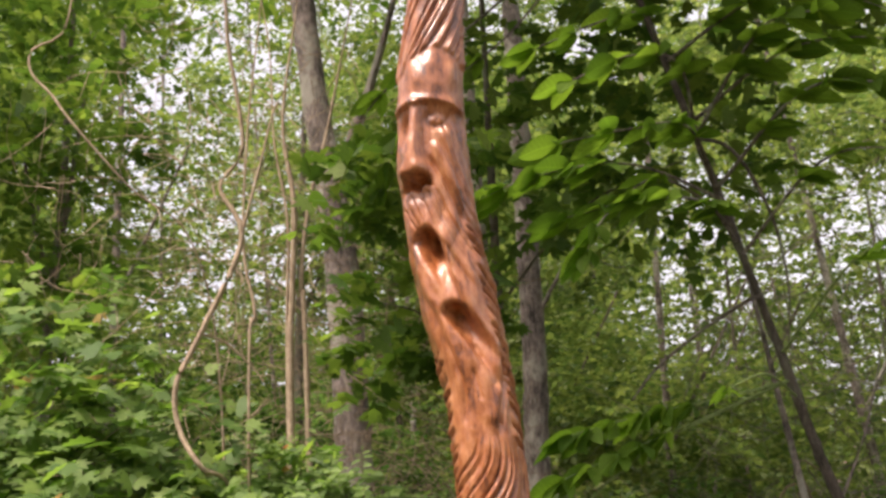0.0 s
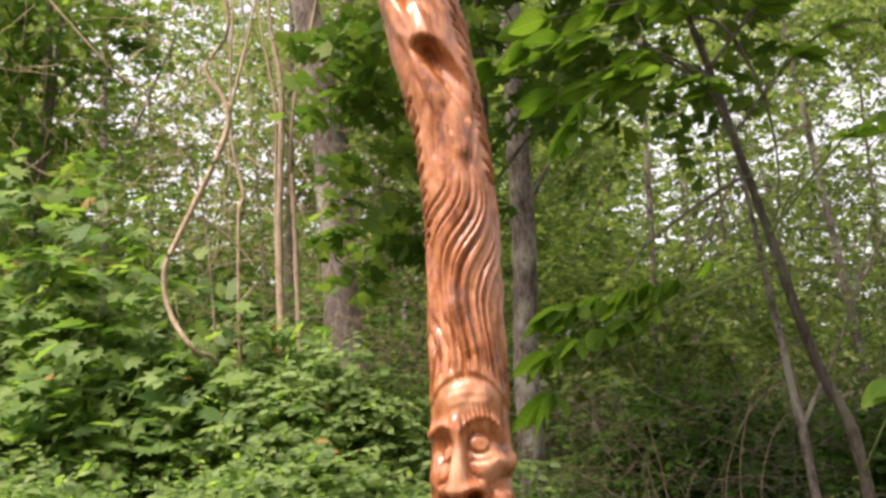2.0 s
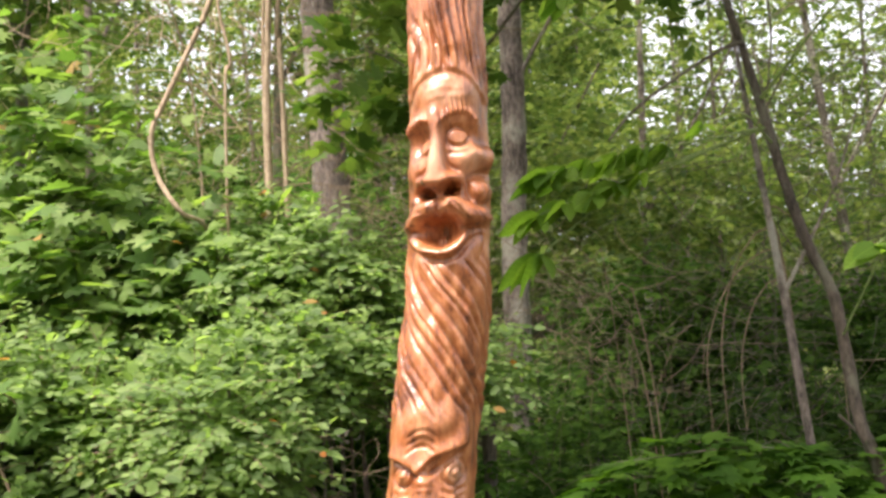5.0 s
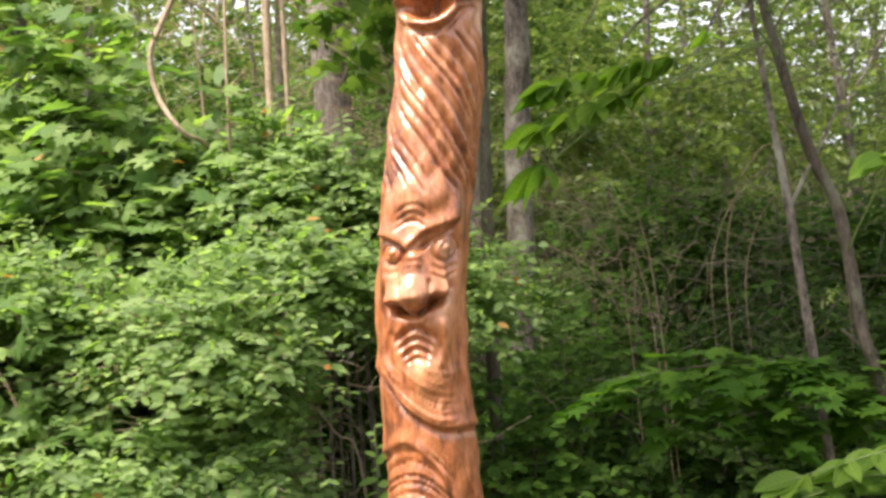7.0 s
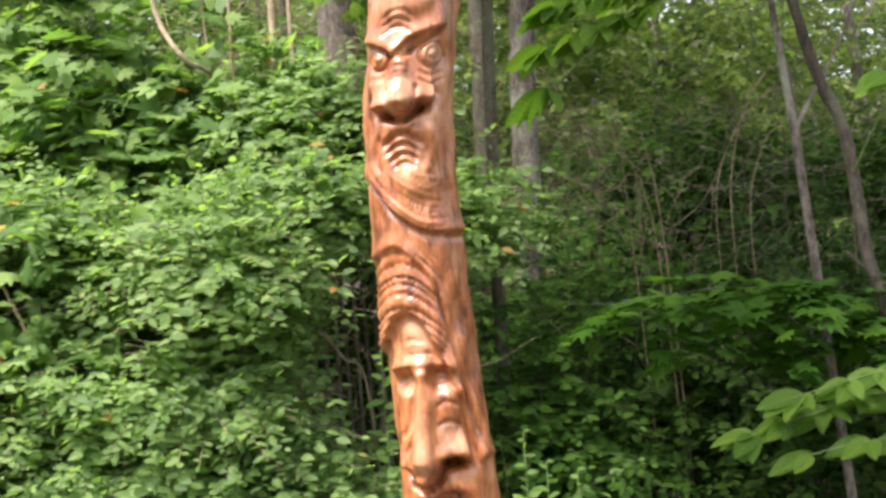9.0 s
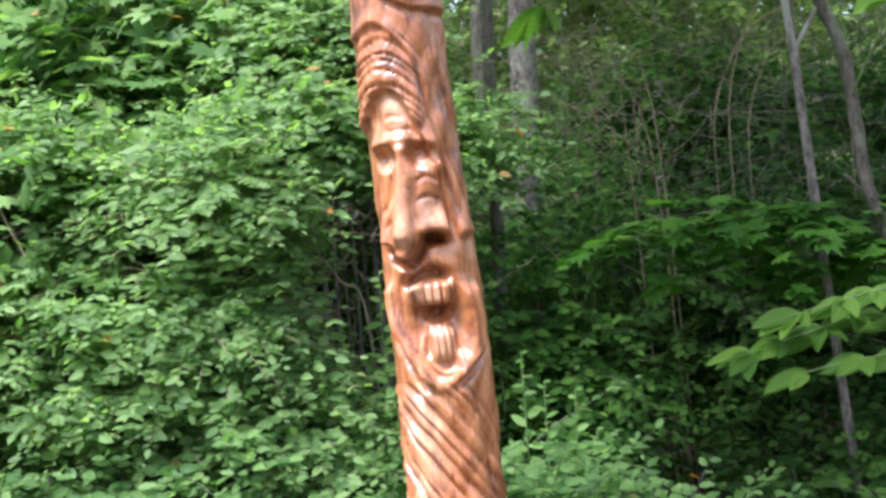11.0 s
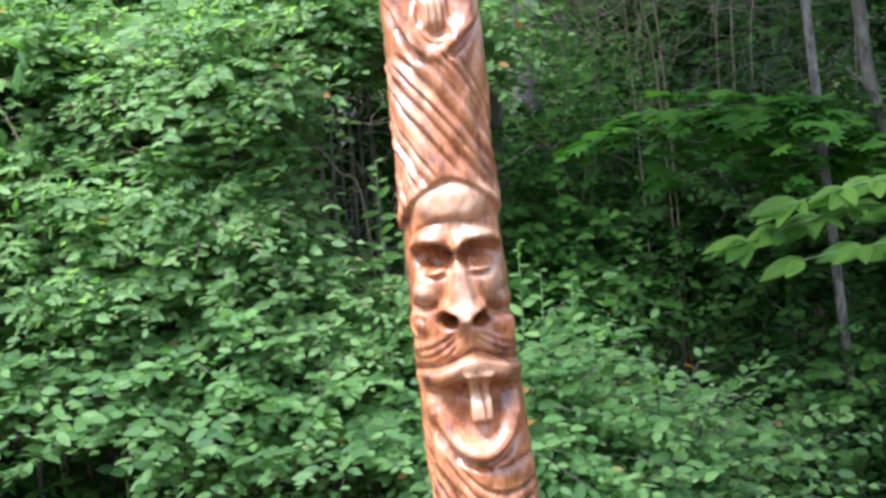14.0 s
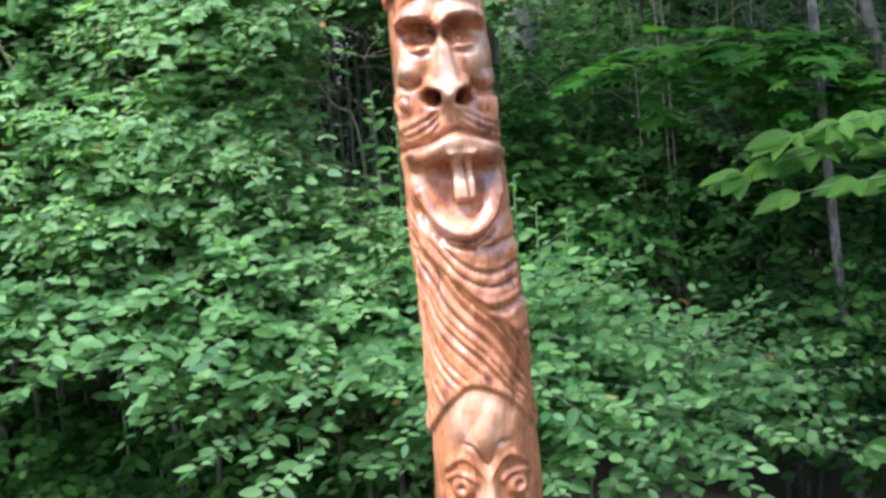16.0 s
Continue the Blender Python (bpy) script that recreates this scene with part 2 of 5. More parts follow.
def smooth_path(points, step=0.06):
    """Catmull-Rom through rows of any width."""
    p = np.asarray(points, float)
    p = np.vstack([2 * p[0] - p[1], p, 2 * p[-1] - p[-2]])
    out = []
    for k in range(1, len(p) - 2):
        n = max(2, int(np.linalg.norm(p[k + 1, :3] - p[k, :3]) / step))
        s = np.linspace(0, 1, n, endpoint=False)[:, None]
        a, b, c, d = p[k - 1], p[k], p[k + 1], p[k + 2]
        out.append(0.5 * (2 * b + (c - a) * s + (2 * a - 5 * b + 4 * c - d) * s**2 + (3 * b - a - 3 * c + d) * s**3))
    return np.vstack([*out, p[-2:-1]])


def tubes(name, lines, material, sides=8, step=0.06, knobs=0.06):
    """One mesh of tapered limbs; each line is rows of x, y, z, radius."""
    vs, fs, base = [], [], 0
    for line in lines:
        q = smooth_path(line, step)
        c, r = q[:, :3], np.maximum(q[:, 3], 0.0006)
        tang = np.gradient(c, axis=0)
        tang /= np.linalg.norm(tang, axis=1)[:, None] + 1e-9
        ref = np.where(np.abs(tang[:, 2:3]) > 0.9, [[1.0, 0, 0]], [[0, 0, 1.0]])
        u = np.cross(tang, ref)
        u /= np.linalg.norm(u, axis=1)[:, None] + 1e-9
        w = np.cross(tang, u)
        ang = np.arange(sides) * 2 * np.pi / sides
        bump = 1 + knobs * rng.standard_normal((len(c), sides))
        ring = c[:, None] + (r[:, None] * bump)[:, :, None] * (np.cos(ang)[None, :, None] * u[:, None] + np.sin(ang)[None, :, None] * w[:, None])
        n = len(c)
        vs.append(ring.reshape(-1, 3))
        k, j = np.meshgrid(np.arange(n - 1), np.arange(sides), indexing="ij")
        j2 = (j + 1) % sides
        fs.append(np.stack([k * sides + j, k * sides + j2, (k + 1) * sides + j2, (k + 1) * sides + j], -1).reshape(-1, 4) + base)
        base += n * sides
    return mesh_of(name, np.vstack(vs), [np.vstack(fs)], material)


# Leaf shapes: along +y, flat in z, one unit long.
def ovate(width=0.5, droop=0.12, fold=0.1, rows=(0.0, 0.14, 0.36, 0.62, 0.84, 1.0)):
    v, f = [], []
    for t in rows:
        half = width * 0.5 * (math.sin(math.pi * t**0.8)) ** 0.75 if 0 < t < 1 else 0.0
        z = -droop * t * t
        if half == 0:
            v.append((0, t, z))
        else:
            v += [(-half, t, z + fold * half), (0, t, z - 0.02), (half, t, z + fold * half)]
    f3, f4 = [(0, 2, 1), (0, 3, 2)], []
    n = len(rows) - 2
    for k in range(n - 1):
        a = 1 + 3 * k
        f4 += [(a, a + 1, a + 4, a + 3), (a + 1, a + 2, a + 5, a + 4)]
    a, tip = 1 + 3 * (n - 1), 1 + 3 * n
    f3 += [(a, a + 1, tip), (a + 1, a + 2, tip)]
    return np.array(v), np.array(f3), np.array(f4)


def lobed():
    """A maple leaf of five lobes as a fan round its middle."""
    tips = [(-20, 0.42), (14, 0.6), (34, 0.36), (52, 0.62), (70, 0.36), (90, 0.78), (110, 0.36), (128, 0.62), (146, 0.36), (166, 0.6), (200, 0.42)]
    v = [(0, 0.22, 0.0)] + [(r * math.cos(radians(a)), 0.22 + r * math.sin(radians(a)), -0.16 * r * r) for a, r in tips] + [(0, 0.05, 0)]
    n = len(tips)
    f = [(0, k, k + 1) for k in range(1, n + 1)] + [(0, n + 1, 1)]
    return np.array(v), np.array(f), np.zeros((0, 4), int)


def simple(width=0.6):
    v = np.array([(0, 0, 0), (-width / 2, 0.45, 0.04), (0, 0.5, -0.03), (width / 2, 0.45, 0.04), (0, 1, -0.12)])
    return v, np.array([(0, 2, 1), (0, 3, 2), (1, 2, 4), (2, 3, 4)]), np.zeros((0, 4), int)


def folded(width=0.56):
    """An oval leaf of two folded halves, for the mass of a crown."""
    h = width / 2
    v = np.array([(0, 0, 0), (-h * 0.9, 0.3, 0.05), (-h * 0.85, 0.66, 0.0), (0, 1, -0.14), (h * 0.85, 0.66, 0.0), (h * 0.9, 0.3, 0.05)])
    return v, np.zeros((0, 3), int), np.array([(0, 3, 2, 1), (0, 5, 4, 3)])


def far_leaf(width=0.62):
    """A leaf seen from afar: one kinked diamond."""
    v = np.array([(0, 0, 0), (-width / 2, 0.5, 0.05), (0, 1, -0.1), (width / 2, 0.5, 0.05)])
    return v, np.zeros((0, 3), int), np.array([(0, 3, 2, 1)])


FOLDED, DIAMOND = folded(), far_leaf()
OVATE, LONG, LOBED, SIMPLE = ovate(), ovate(0.47, 0.2, 0.22, (0.0, 0.08, 0.22, 0.4, 0.58, 0.76, 0.9, 1.0)), lobed(), simple()


def leaf_axes(ahead, up):
    y = ahead / (np.linalg.norm(ahead, axis=1)[:, None] + 1e-9)
    x = np.cross(y, up)
    x /= np.linalg.norm(x, axis=1)[:, None] + 1e-9
    return x, y, np.cross(x, y)


def leaf_mesh(name, shape, at, ahead, up, size, material):
    v, f3, f4 = shape
    x, y, z = leaf_axes(ahead, up)
    all_v = at[:, None] + size[:, None, None] * (v[None, :, 0:1] * x[:, None] + v[None, :, 1:2] * y[:, None] + v[None, :, 2:3] * z[:, None])
    off = (np.arange(len(at)) * len(v))[:, None, None]
    faces = [(f3[None] + off).reshape(-1, 3)] if len(f3) else []
    if len(f4):
        faces.append((f4[None] + off).reshape(-1, 4))
    return mesh_of(name, all_v.reshape(-1, 3), faces, material)


def leaf_objects(shape, at, ahead, up, size, material, parent, shared):
    """Leaves as parts of their own, on one mesh."""
    if "me" not in shared:
        v, f3, f4 = shape
        shared["me"] = mesh_of("leaf", v, [f3, f4] if len(f4) else [f3], material)
    base = parent.location if parent.parent is None else Vector((0, 0, 0))
    x, y, z = leaf_axes(ahead, up)
    for k in range(len(at)):
        ob = new("leaf", shared["me"])
        ob.parent = parent
        s = float(size[k])
        m = Matrix([(*(Vector((x[k][r], y[k][r], z[k][r])) * s), at[k][r] - base[r]) for r in range(3)] + [(0, 0, 0, 1)])
        ob.matrix_basis = m


def unit(n):
    v = rng.standard_normal((n, 3))
    return v / np.linalg.norm(v, axis=1)[:, None]


def sprays(roots, heads, count, length, leaf, droop=0.25, jitter=0.25, face=-0.75):
    """Leaves set alternately along thin twigs that start at roots and run along heads. Also gives the twigs."""
    n = len(roots)
    heads = heads / np.linalg.norm(heads, axis=1)[:, None]
    side = np.cross(heads, [0, 0, 1.0])
    side /= np.linalg.norm(side, axis=1)[:, None] + 1e-9
    lens = length * rng.uniform(0.6, 1.25, n)
    at, ahead, up, size, twigs = [], [], [], [], []
    for k in range(count):
        s = (k + 1) / count
        p = roots + heads * (lens * s)[:, None] + np.array([0, 0, -1.0]) * (droop * lens * s * s)[:, None]
        sgn = 1 if k % 2 else -1
        fwd = heads * (0.45 if k < count - 1 else 1.0) + side * (sgn * (1.0 if k < count - 1 else 0.0)) + rng.normal(0, jitter, (n, 3))
        fwd[:, 2] -= droop * s
        u = np.array([0, 0, 1.0]) + rng.normal(0, jitter * 1.6, (n, 3)) + face * np.array([0, 1.0, 0])
        keep = rng.random(n) < 0.93
        at.append(p[keep]); ahead.append(fwd[keep]); up.append(u[keep])
        size.append((leaf * rng.uniform(0.5, 1.35, n) * (0.75 + 0.35 * math.sin(math.pi * min(s, 0.8))))[keep])
    for k in range(n):
        e = roots[k] + heads[k] * lens[k] - np.array([0, 0, droop * lens[k]])
        m = roots[k] + heads[k] * lens[k] * 0.5 - np.array([0, 0, droop * lens[k] * 0.25])
        twigs.append([(*roots[k], 0.0022), (*m, 0.0016), (*e, 0.0008)])
    return np.vstack(at), np.vstack(ahead), np.vstack(up), np.concatenate(size), twigs


# ---- ground ----
def height(x, y):
    """The path's floor, a dip under the shrubs and a bank that climbs to the back on one side."""
    s = lambda v: np.clip(v, 0, 1) ** 2 * (3 - 2 * np.clip(v, 0, 1))
    dip = -0.4 * s((y - 0.9) / 1.6)
    bank = 1.25 * s((y - 2.9) / 2.4) * s((0.1 - x) / 2.2) + 2.0 * s((y - 6) / 14) * s((1.0 - x) / 6)
    rise = 0.2 * np.clip(np.hypot(x, y) - 8, 0, 40)
    near = 0.03 * np.sin(x * 3.1 + y) * np.sin(y * 2.3 - x)
    return dip + bank + rise + near * s((np.hypot(x, y) - 0.8) / 1.5)


def ground_sheet():
    r = np.r_[np.linspace(-14, 14, 113)]
    far = np.array([20.0, 40, 90, 220, 600, 1500])
    ax = np.r_[-far[::-1], r, far]
    X, Y = np.meshgrid(ax, ax + 0.0, indexing="ij")
    Z = height(X, Y)
    n = len(ax)
    k, j = np.meshgrid(np.arange(n - 1), np.arange(n - 1), indexing="ij")
    f = np.stack([k * n + j, (k + 1) * n + j, (k + 1) * n + j + 1, k * n + j + 1], -1).reshape(-1, 4)
    return mesh_of("ground", np.stack([X, Y, Z], -1).reshape(-1, 3), [f], LITTER)


tagged(new("ground", ground_sheet()), "forest floor of brown leaf litter and soil", "ground", kind="structure")


# ---- the carved staff ----
STAFF_Y = 0.3275
# height, middle and radius of the stick along its carved length, in metres
PROFILE = [(1.03, 0.016, 0.024), (1.11, 0.014, 0.0225), (1.19, 0.009, 0.0214), (1.23, 0.0079, 0.0205),
           (1.31, 0.0068, 0.0199), (1.35, 0.005, 0.0198), (1.39, 0.0015, 0.0188), (1.43, -0.0002, 0.0188),
           (1.47, -0.0006, 0.0186), (1.51, 0.0006, 0.0185), (1.55, 0.0064, 0.019), (1.59, 0.0134, 0.0183),
           (1.63, 0.0165, 0.0175), (1.67, 0.0181, 0.017), (1.71, 0.0197, 0.0165), (1.75, 0.0221, 0.0163),
           (1.79, 0.0202, 0.0163), (1.83, 0.0128, 0.0185), (1.87, 0.007, 0.0178), (1.91, 0.0051, 0.018),
           (1.95, 0.0077, 0.0165), (1.99, 0.0124, 0.0148)]


def staff_mesh():
    foot = float(height(np.array(0.0), np.array(STAFF_Y)))
    z = np.r_[np.arange(foot - 0.05, 0.99, 0.03), np.arange(1.0, 2.045, 0.0009)]
    th = np.r_[np.linspace(-180, -106, 14), np.linspace(-104, 104, 150), np.linspace(106, 176, 13)] * np.pi / 180
    prof = np.array([(foot - 0.05, 0.006, 0.0175), (0.45, 0.0, 0.021), (0.8, 0.010, 0.0235), *PROFILE, (2.06, 0.0200, 0.0125)])
    cx, rad = np.interp(z, prof[:, 0], prof[:, 1]), np.interp(z, prof[:, 0], prof[:, 2])
    fine = z >= 1.0
    ker = np.hanning(41) / np.hanning(41).sum()
    for row in (cx, rad):
        row[fine] = np.convolve(np.pad(row[fine], 20, mode="edge"), ker, "valid")
    T, Z = np.meshgrid(th, z * 1000)
    R = (rad * 1000)[:, None] + 0 * T
    a, d = R * np.sin(T), np.zeros_like(T)
    front = np.clip((np.cos(T) + 0.05) / 0.3, 0, 1)
    carved = (Z > 1005).astype(float)
    arc = R * T

    def sig(v):
        return 1 / (1 + np.exp(-np.clip(v, -40, 40)))

    def wob(scale, amp, seed):
        return amp * (np.sin(arc / scale + seed) * np.cos(Z / (scale * 2.3) + 2 * seed) + 0.6 * np.sin(Z / (scale * 1.4) - arc / (scale * 0.8) + 3 * seed))

    cut, pale = np.zeros_like(a), np.zeros_like(a)

    def blob(x, zc, rx, rz, h, p=1.0):
        q = ((a - x) / rx) ** 2 + ((Z - zc) / rz) ** 2
        return front * h * np.exp(-np.minimum(q, 9) ** p)

    def pit(x, zc, rx, rz, h, soft=0.13, slide=0.0):
        q = np.sqrt(((a - x) / rx) ** 2 + ((Z - zc) / rz) ** 2)
        return front * h * sig((1 - q) / (soft * (1 + slide * sig((zc - Z) / 1.5))))

    def scoop(x, top, rx, run, h, drift=0.0, soft=0.7):
        """A hollow with a sharp upper rim that runs out downwards."""
        low = np.clip(top - Z, 0, None)
        mid = x + drift * low / run
        wide = rx * (1 - 0.25 * np.clip(low / run, 0, 1.5))
        rim = top - 0.10 * (a - x) ** 2
        return front * h * sig((1 - np.abs(a - mid) / wide) / 0.13) * sig((rim - Z) / soft) * np.exp(-((low / run) ** 1.6))

    def line(w, h, *pts, p=1.0):
        """A rounded ridge or groove along a smooth curve, dying out at its ends."""
        run = smooth_path([(x, q, 0.0) for x, q in pts], 1.6)[:, :2]
        lo, hi = run.min(0) - 3.2 * w, run.max(0) + 3.2 * w
        near = (a > lo[0]) & (a < hi[0]) & (Z > lo[1]) & (Z < hi[1])
        an, zn = a[near], Z[near]
        best, where = np.full_like(an, 1e9), np.zeros_like(an)
        for k, ((x0, z0), (x1, z1)) in enumerate(zip(run, run[1:])):
            ux, uz = x1 - x0, z1 - z0
            t = np.clip(((an - x0) * ux + (zn - z0) * uz) / (ux * ux + uz * uz + 1e-9), 0, 1)
            got = (an - x0 - t * ux) ** 2 + (zn - z0 - t * uz) ** 2
            where = np.where(got < best, (k + t) / (len(run) - 1), where)
            best = np.minimum(best, got)
        out = np.zeros_like(a)
        closed = np.hypot(*(run[0] - run[-1])) < 1.5
        ends = 1.0 if closed else np.clip(np.minimum(where, 1 - where) / 0.14 + 0.12, 0, 1)
        out[near] = front[near] * h * ends * np.exp(-np.minimum(best / (w * w), 9) ** p)
        return out

    def curve(*pts):
        """Height of a smooth edge at each place round the stick."""
        run = smooth_path([(x, q, 0.0) for x, q in pts], 1.0)
        return np.interp(a, run[:, 0], run[:, 1])

    def shelf(h, up, *pts, soft=0.5):
        """A ledge with a sharp lower edge along the marks, which thins out upwards."""
        xs = [x for x, _ in pts]
        off = Z - curve(*pts)
        ends = np.clip((a - xs[0]) / 2.5, 0, 1) * np.clip((xs[-1] - a) / 2.5, 0, 1)
        return front * ends * h * sig(off / soft) * np.exp(-np.clip(off, 0, 60) / up)

    def slab(x, zc, rx, rz, h, soft=0.35):
        """A flat-fronted block with square corners, such as a tooth."""
        return front * h * sig((rx - np.abs(a - x)) / soft) * sig((rz - np.abs(Z - zc)) / soft)

    def nose(xb, zb, xt, zt, wb, wt, hb, ht):
        """A ridge that widens and rises from the bridge to the tip, cut off square below."""
        t = np.clip((zb - Z) / (zb - zt), 0, 1)
        mid, w, h = xb + (xt - xb) * t, wb + (wt - wb) * t**1.6, hb + (ht - hb) * t**1.2
        return front * h * np.exp(-np.minimum(((a - mid) / w) ** 2, 9) ** 1.6) * sig((Z - zt) / 0.45) * sig((zb + 2 - Z) / 1.2)

    def band(lo, hi, soft=5.0):
        return np.clip((Z - lo) / soft, 0, 1) * np.clip((hi - Z) / soft, 0, 1)

    def strands(u, spacing, depth, mask):
        """Locks of hair: rounded strands of uneven width, parted by gouge cuts."""
        u = u + spacing * 0.22 * np.sin(u / spacing * 1.7 + 0.4) + spacing * 0.12 * np.sin(u / spacing * 4.1)
        deep = depth * (1 + 0.45 * np.sin(u / spacing * 2.3 + Z / 23.0))
        v = np.abs(np.sin(np.pi * u / spacing))
        v2 = np.abs(np.sin(np.pi * u / spacing * 2.63 + 0.7))
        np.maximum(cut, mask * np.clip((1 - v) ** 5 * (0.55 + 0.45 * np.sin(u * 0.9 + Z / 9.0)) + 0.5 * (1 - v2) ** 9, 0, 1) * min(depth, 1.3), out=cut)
        return mask * (deep * (v**0.5 - 0.8) * 1.6 + 0.42 * depth * (v2**0.5 - 0.75))

    def hairline(edge, h, up, soft=0.45):
        """Hair that stands proud over a brow, undercut along its edge."""
        over = sig((Z - edge) / soft)
        return front * (over * h * np.exp(-np.clip(Z - edge, 0, 80) / up) - (1 - over) * 0.25 * h * np.exp(-np.clip(edge - Z, 0, 60) / 3.5))

    def abraded_sheen(x, zc, rx, rz, share):
        """Paler colour where wood stands proud: abraded wood and painted sky sheen."""
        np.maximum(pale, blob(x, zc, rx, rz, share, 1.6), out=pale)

    def arch(xc, zc, w, h):
        return [(xc + w * k / 3, zc - h * (k / 3) ** 2) for k in range(-3, 4)]

    def ring(x, zc, rx, rz, lo=0.0, hi=6.28, n=13):
        return [(x + rx * math.cos(q), zc + rz * math.sin(q)) for q in np.linspace(lo, hi, n)]

    # first face, at the top
    e0 = curve((-18, 1946), (-12.8, 1951), (-0.8, 1959), (9, 1957), (16, 1950))
    above = sig((Z - e0) / 0.6)
    d += front * above * 1.2 * np.exp(-np.clip(Z - e0, 0, 60) / 12) + strands(arc * 0.92 - (Z - 1970) * 0.38 + wob(9, 0.8, 1), 4.4, 1.2, above)
    d += blob(1, 1944, 13, 11, 2.2, 1.7) + shelf(2.8, 4, (-18, 1928), (-10, 1930), (-6, 1928.5), (-2, 1929.5), (6, 1928.5), (17, 1925))
    d += blob(5, 1920.5, 8, 5, -2.0, 1.5) + blob(-12.5, 1917, 4, 8, -3.0, 1.5) + blob(3.6, 1920.5, 3.6, 2.2, 2.0, 1.6) + blob(4.2, 1920.5, 1.0, 1.0, -1.2) + shelf(0.8, 1.6, (-2, 1921.5), (3.5, 1923.3), (9, 1921))
    d += nose(-6.2, 1930, -8.8, 1892.5, 2.8, 5.2, 2.6, 6.2) + blob(-13.2, 1896, 2.4, 3.4, 1.4, 1.5) + blob(-4.4, 1896, 2.4, 3.2, 1.2, 1.5) + line(1.5, -7.5, (-16.5, 1886.5), (-12.5, 1890), (-8.8, 1888.2), (-5, 1891), (-1.6, 1888)) + blob(-9, 1884, 8, 3, -1.0, 1.5)
    d += line(1.3, -1.6, (-2, 1903), (3, 1894), (8, 1882), (12, 1868)) + line(2.2, 1.2, (1, 1910), (7, 1897), (12, 1883)) + line(1.0, -0.9, (4, 1913), (10, 1898), (14, 1880)) + line(0.9, -0.8, (-3.5, 1916), (-2.5, 1906))
    d += strands(a * 0.97 + (Z - 1900) * 0.24 + wob(7, 0.8, 6), 3.6, 0.4, front * band(1870, 1926) * np.clip(a / 5, 0, 1))
    d += scoop(-8.6, 1866, 6.0, 17, -15.0, 3.5) + scoop(-2.4, 1829.5, 6.6, 17, -11.5, 7.0) + line(2.4, -1.6, (2, 1812), (6, 1802), (9, 1790))
    d += line(2.2, 1.0, (-13.6, 1868), (-14.2, 1850), (-12.5, 1836), (-9.5, 1829), (-7.5, 1815), (-6.5, 1796)) + line(2.4, 1.2, (-1.6, 1868), (0.5, 1850), (3.5, 1838), (6.5, 1826), (11, 1808), (13, 1790))
    d += strands(a * 0.93 + (Z - 1850) * 0.36 + wob(8, 0.9, 2), 4.2, 0.55, band(1836, 1890) * front * np.clip((a + 3) / 4, 0, 1)) + strands(a * 0.97 + 0.3 * (Z - 1880) + wob(7, 0.6, 4), 3.4, 0.5, front * band(1866, 1887, 4))
    d += strands(Z + arc * 0.9, 6.6, 2.1, np.clip((arc - 13.5) / 2.5, 0, 1) * band(1762, 1872))
    d += strands(Z - arc * 0.5, 6.0, 1.4, np.clip((-arc - 15) / 2.5, 0, 1) * band(1736, 1812))
    d += line(1.2, -2.2, (15, 1806), (12, 1793), (8.5, 1782), (6, 1770)) + line(3.4, 0.7, (11, 1806), (7, 1788), (3, 1774)) + line(1.0, -0.9, (-9, 1815), (-7, 1795), (-9, 1775)) + line(0.9, -0.8, (-1, 1800), (0, 1785)) + band(1765, 1815) * wob(6, 0.25, 5)
    # hair over the second face
    e1 = curve((-18, 1671), (-15.3, 1674), (-8, 1680.5), (-0.6, 1683), (8, 1680), (16.9, 1670))
    hair = band(1640, 1770, 14) * sig((Z - e1) / 0.6)
    d += strands(arc + 6.0 * np.sin((Z - 1700) / 14.5 + arc / 15) - (Z - 1720) * 0.12 + 2.2 * np.sin(Z / 24.0 + 1) * np.cos(arc / 11) + wob(9, 0.9, 3), 3.9, 1.2, hair * np.clip((Z - e1) / 6, 0.15, 1))
    d += hairline(e1, 1.0, 9)
    d += sum(line(0.9, -1.3, (q, 1682 + 0.2 * q), (q - 3, 1694), (q - 9, 1708)) for q in (-10, -5, 0)) + line(3.5, 1.0, (-4, 1716), (0, 1700), (4, 1690))
    # second face
    d += blob(1, 1673.5, 12, 6, 1.4, 1.6) + sum(line(0.6, -0.2, (-8, q - 2), (-1, q), (6, q - 1)) for q in (1670, 1673.5, 1677))
    brow = shelf(2.0, 2.4, (-4, 1658.5), (0.5, 1663), (5.1, 1664.6), (9.5, 1663), (14.5, 1655.5)) + shelf(2.0, 2.4, (-18, 1657), (-12, 1662), (-5.5, 1660))
    d += brow * (1 + 0.75 * np.sin(arc * 3.3 + Z * 0.4))
    d += blob(5, 1655, 7, 5, -2.4, 1.8) + blob(-11.3, 1653.5, 5, 6, -3.2, 1.8) + blob(4.7, 1654.4, 4.6, 3.5, 2.0, 2.6) + line(0.5, -1.0, *ring(4.7, 1654.6, 5.2, 3.9)) + line(0.5, -0.8, *ring(-10.3, 1651.3, 3.8, 3.4)) + blob(-10.3, 1651.3, 3.4, 3.2, 1.9, 2.4)
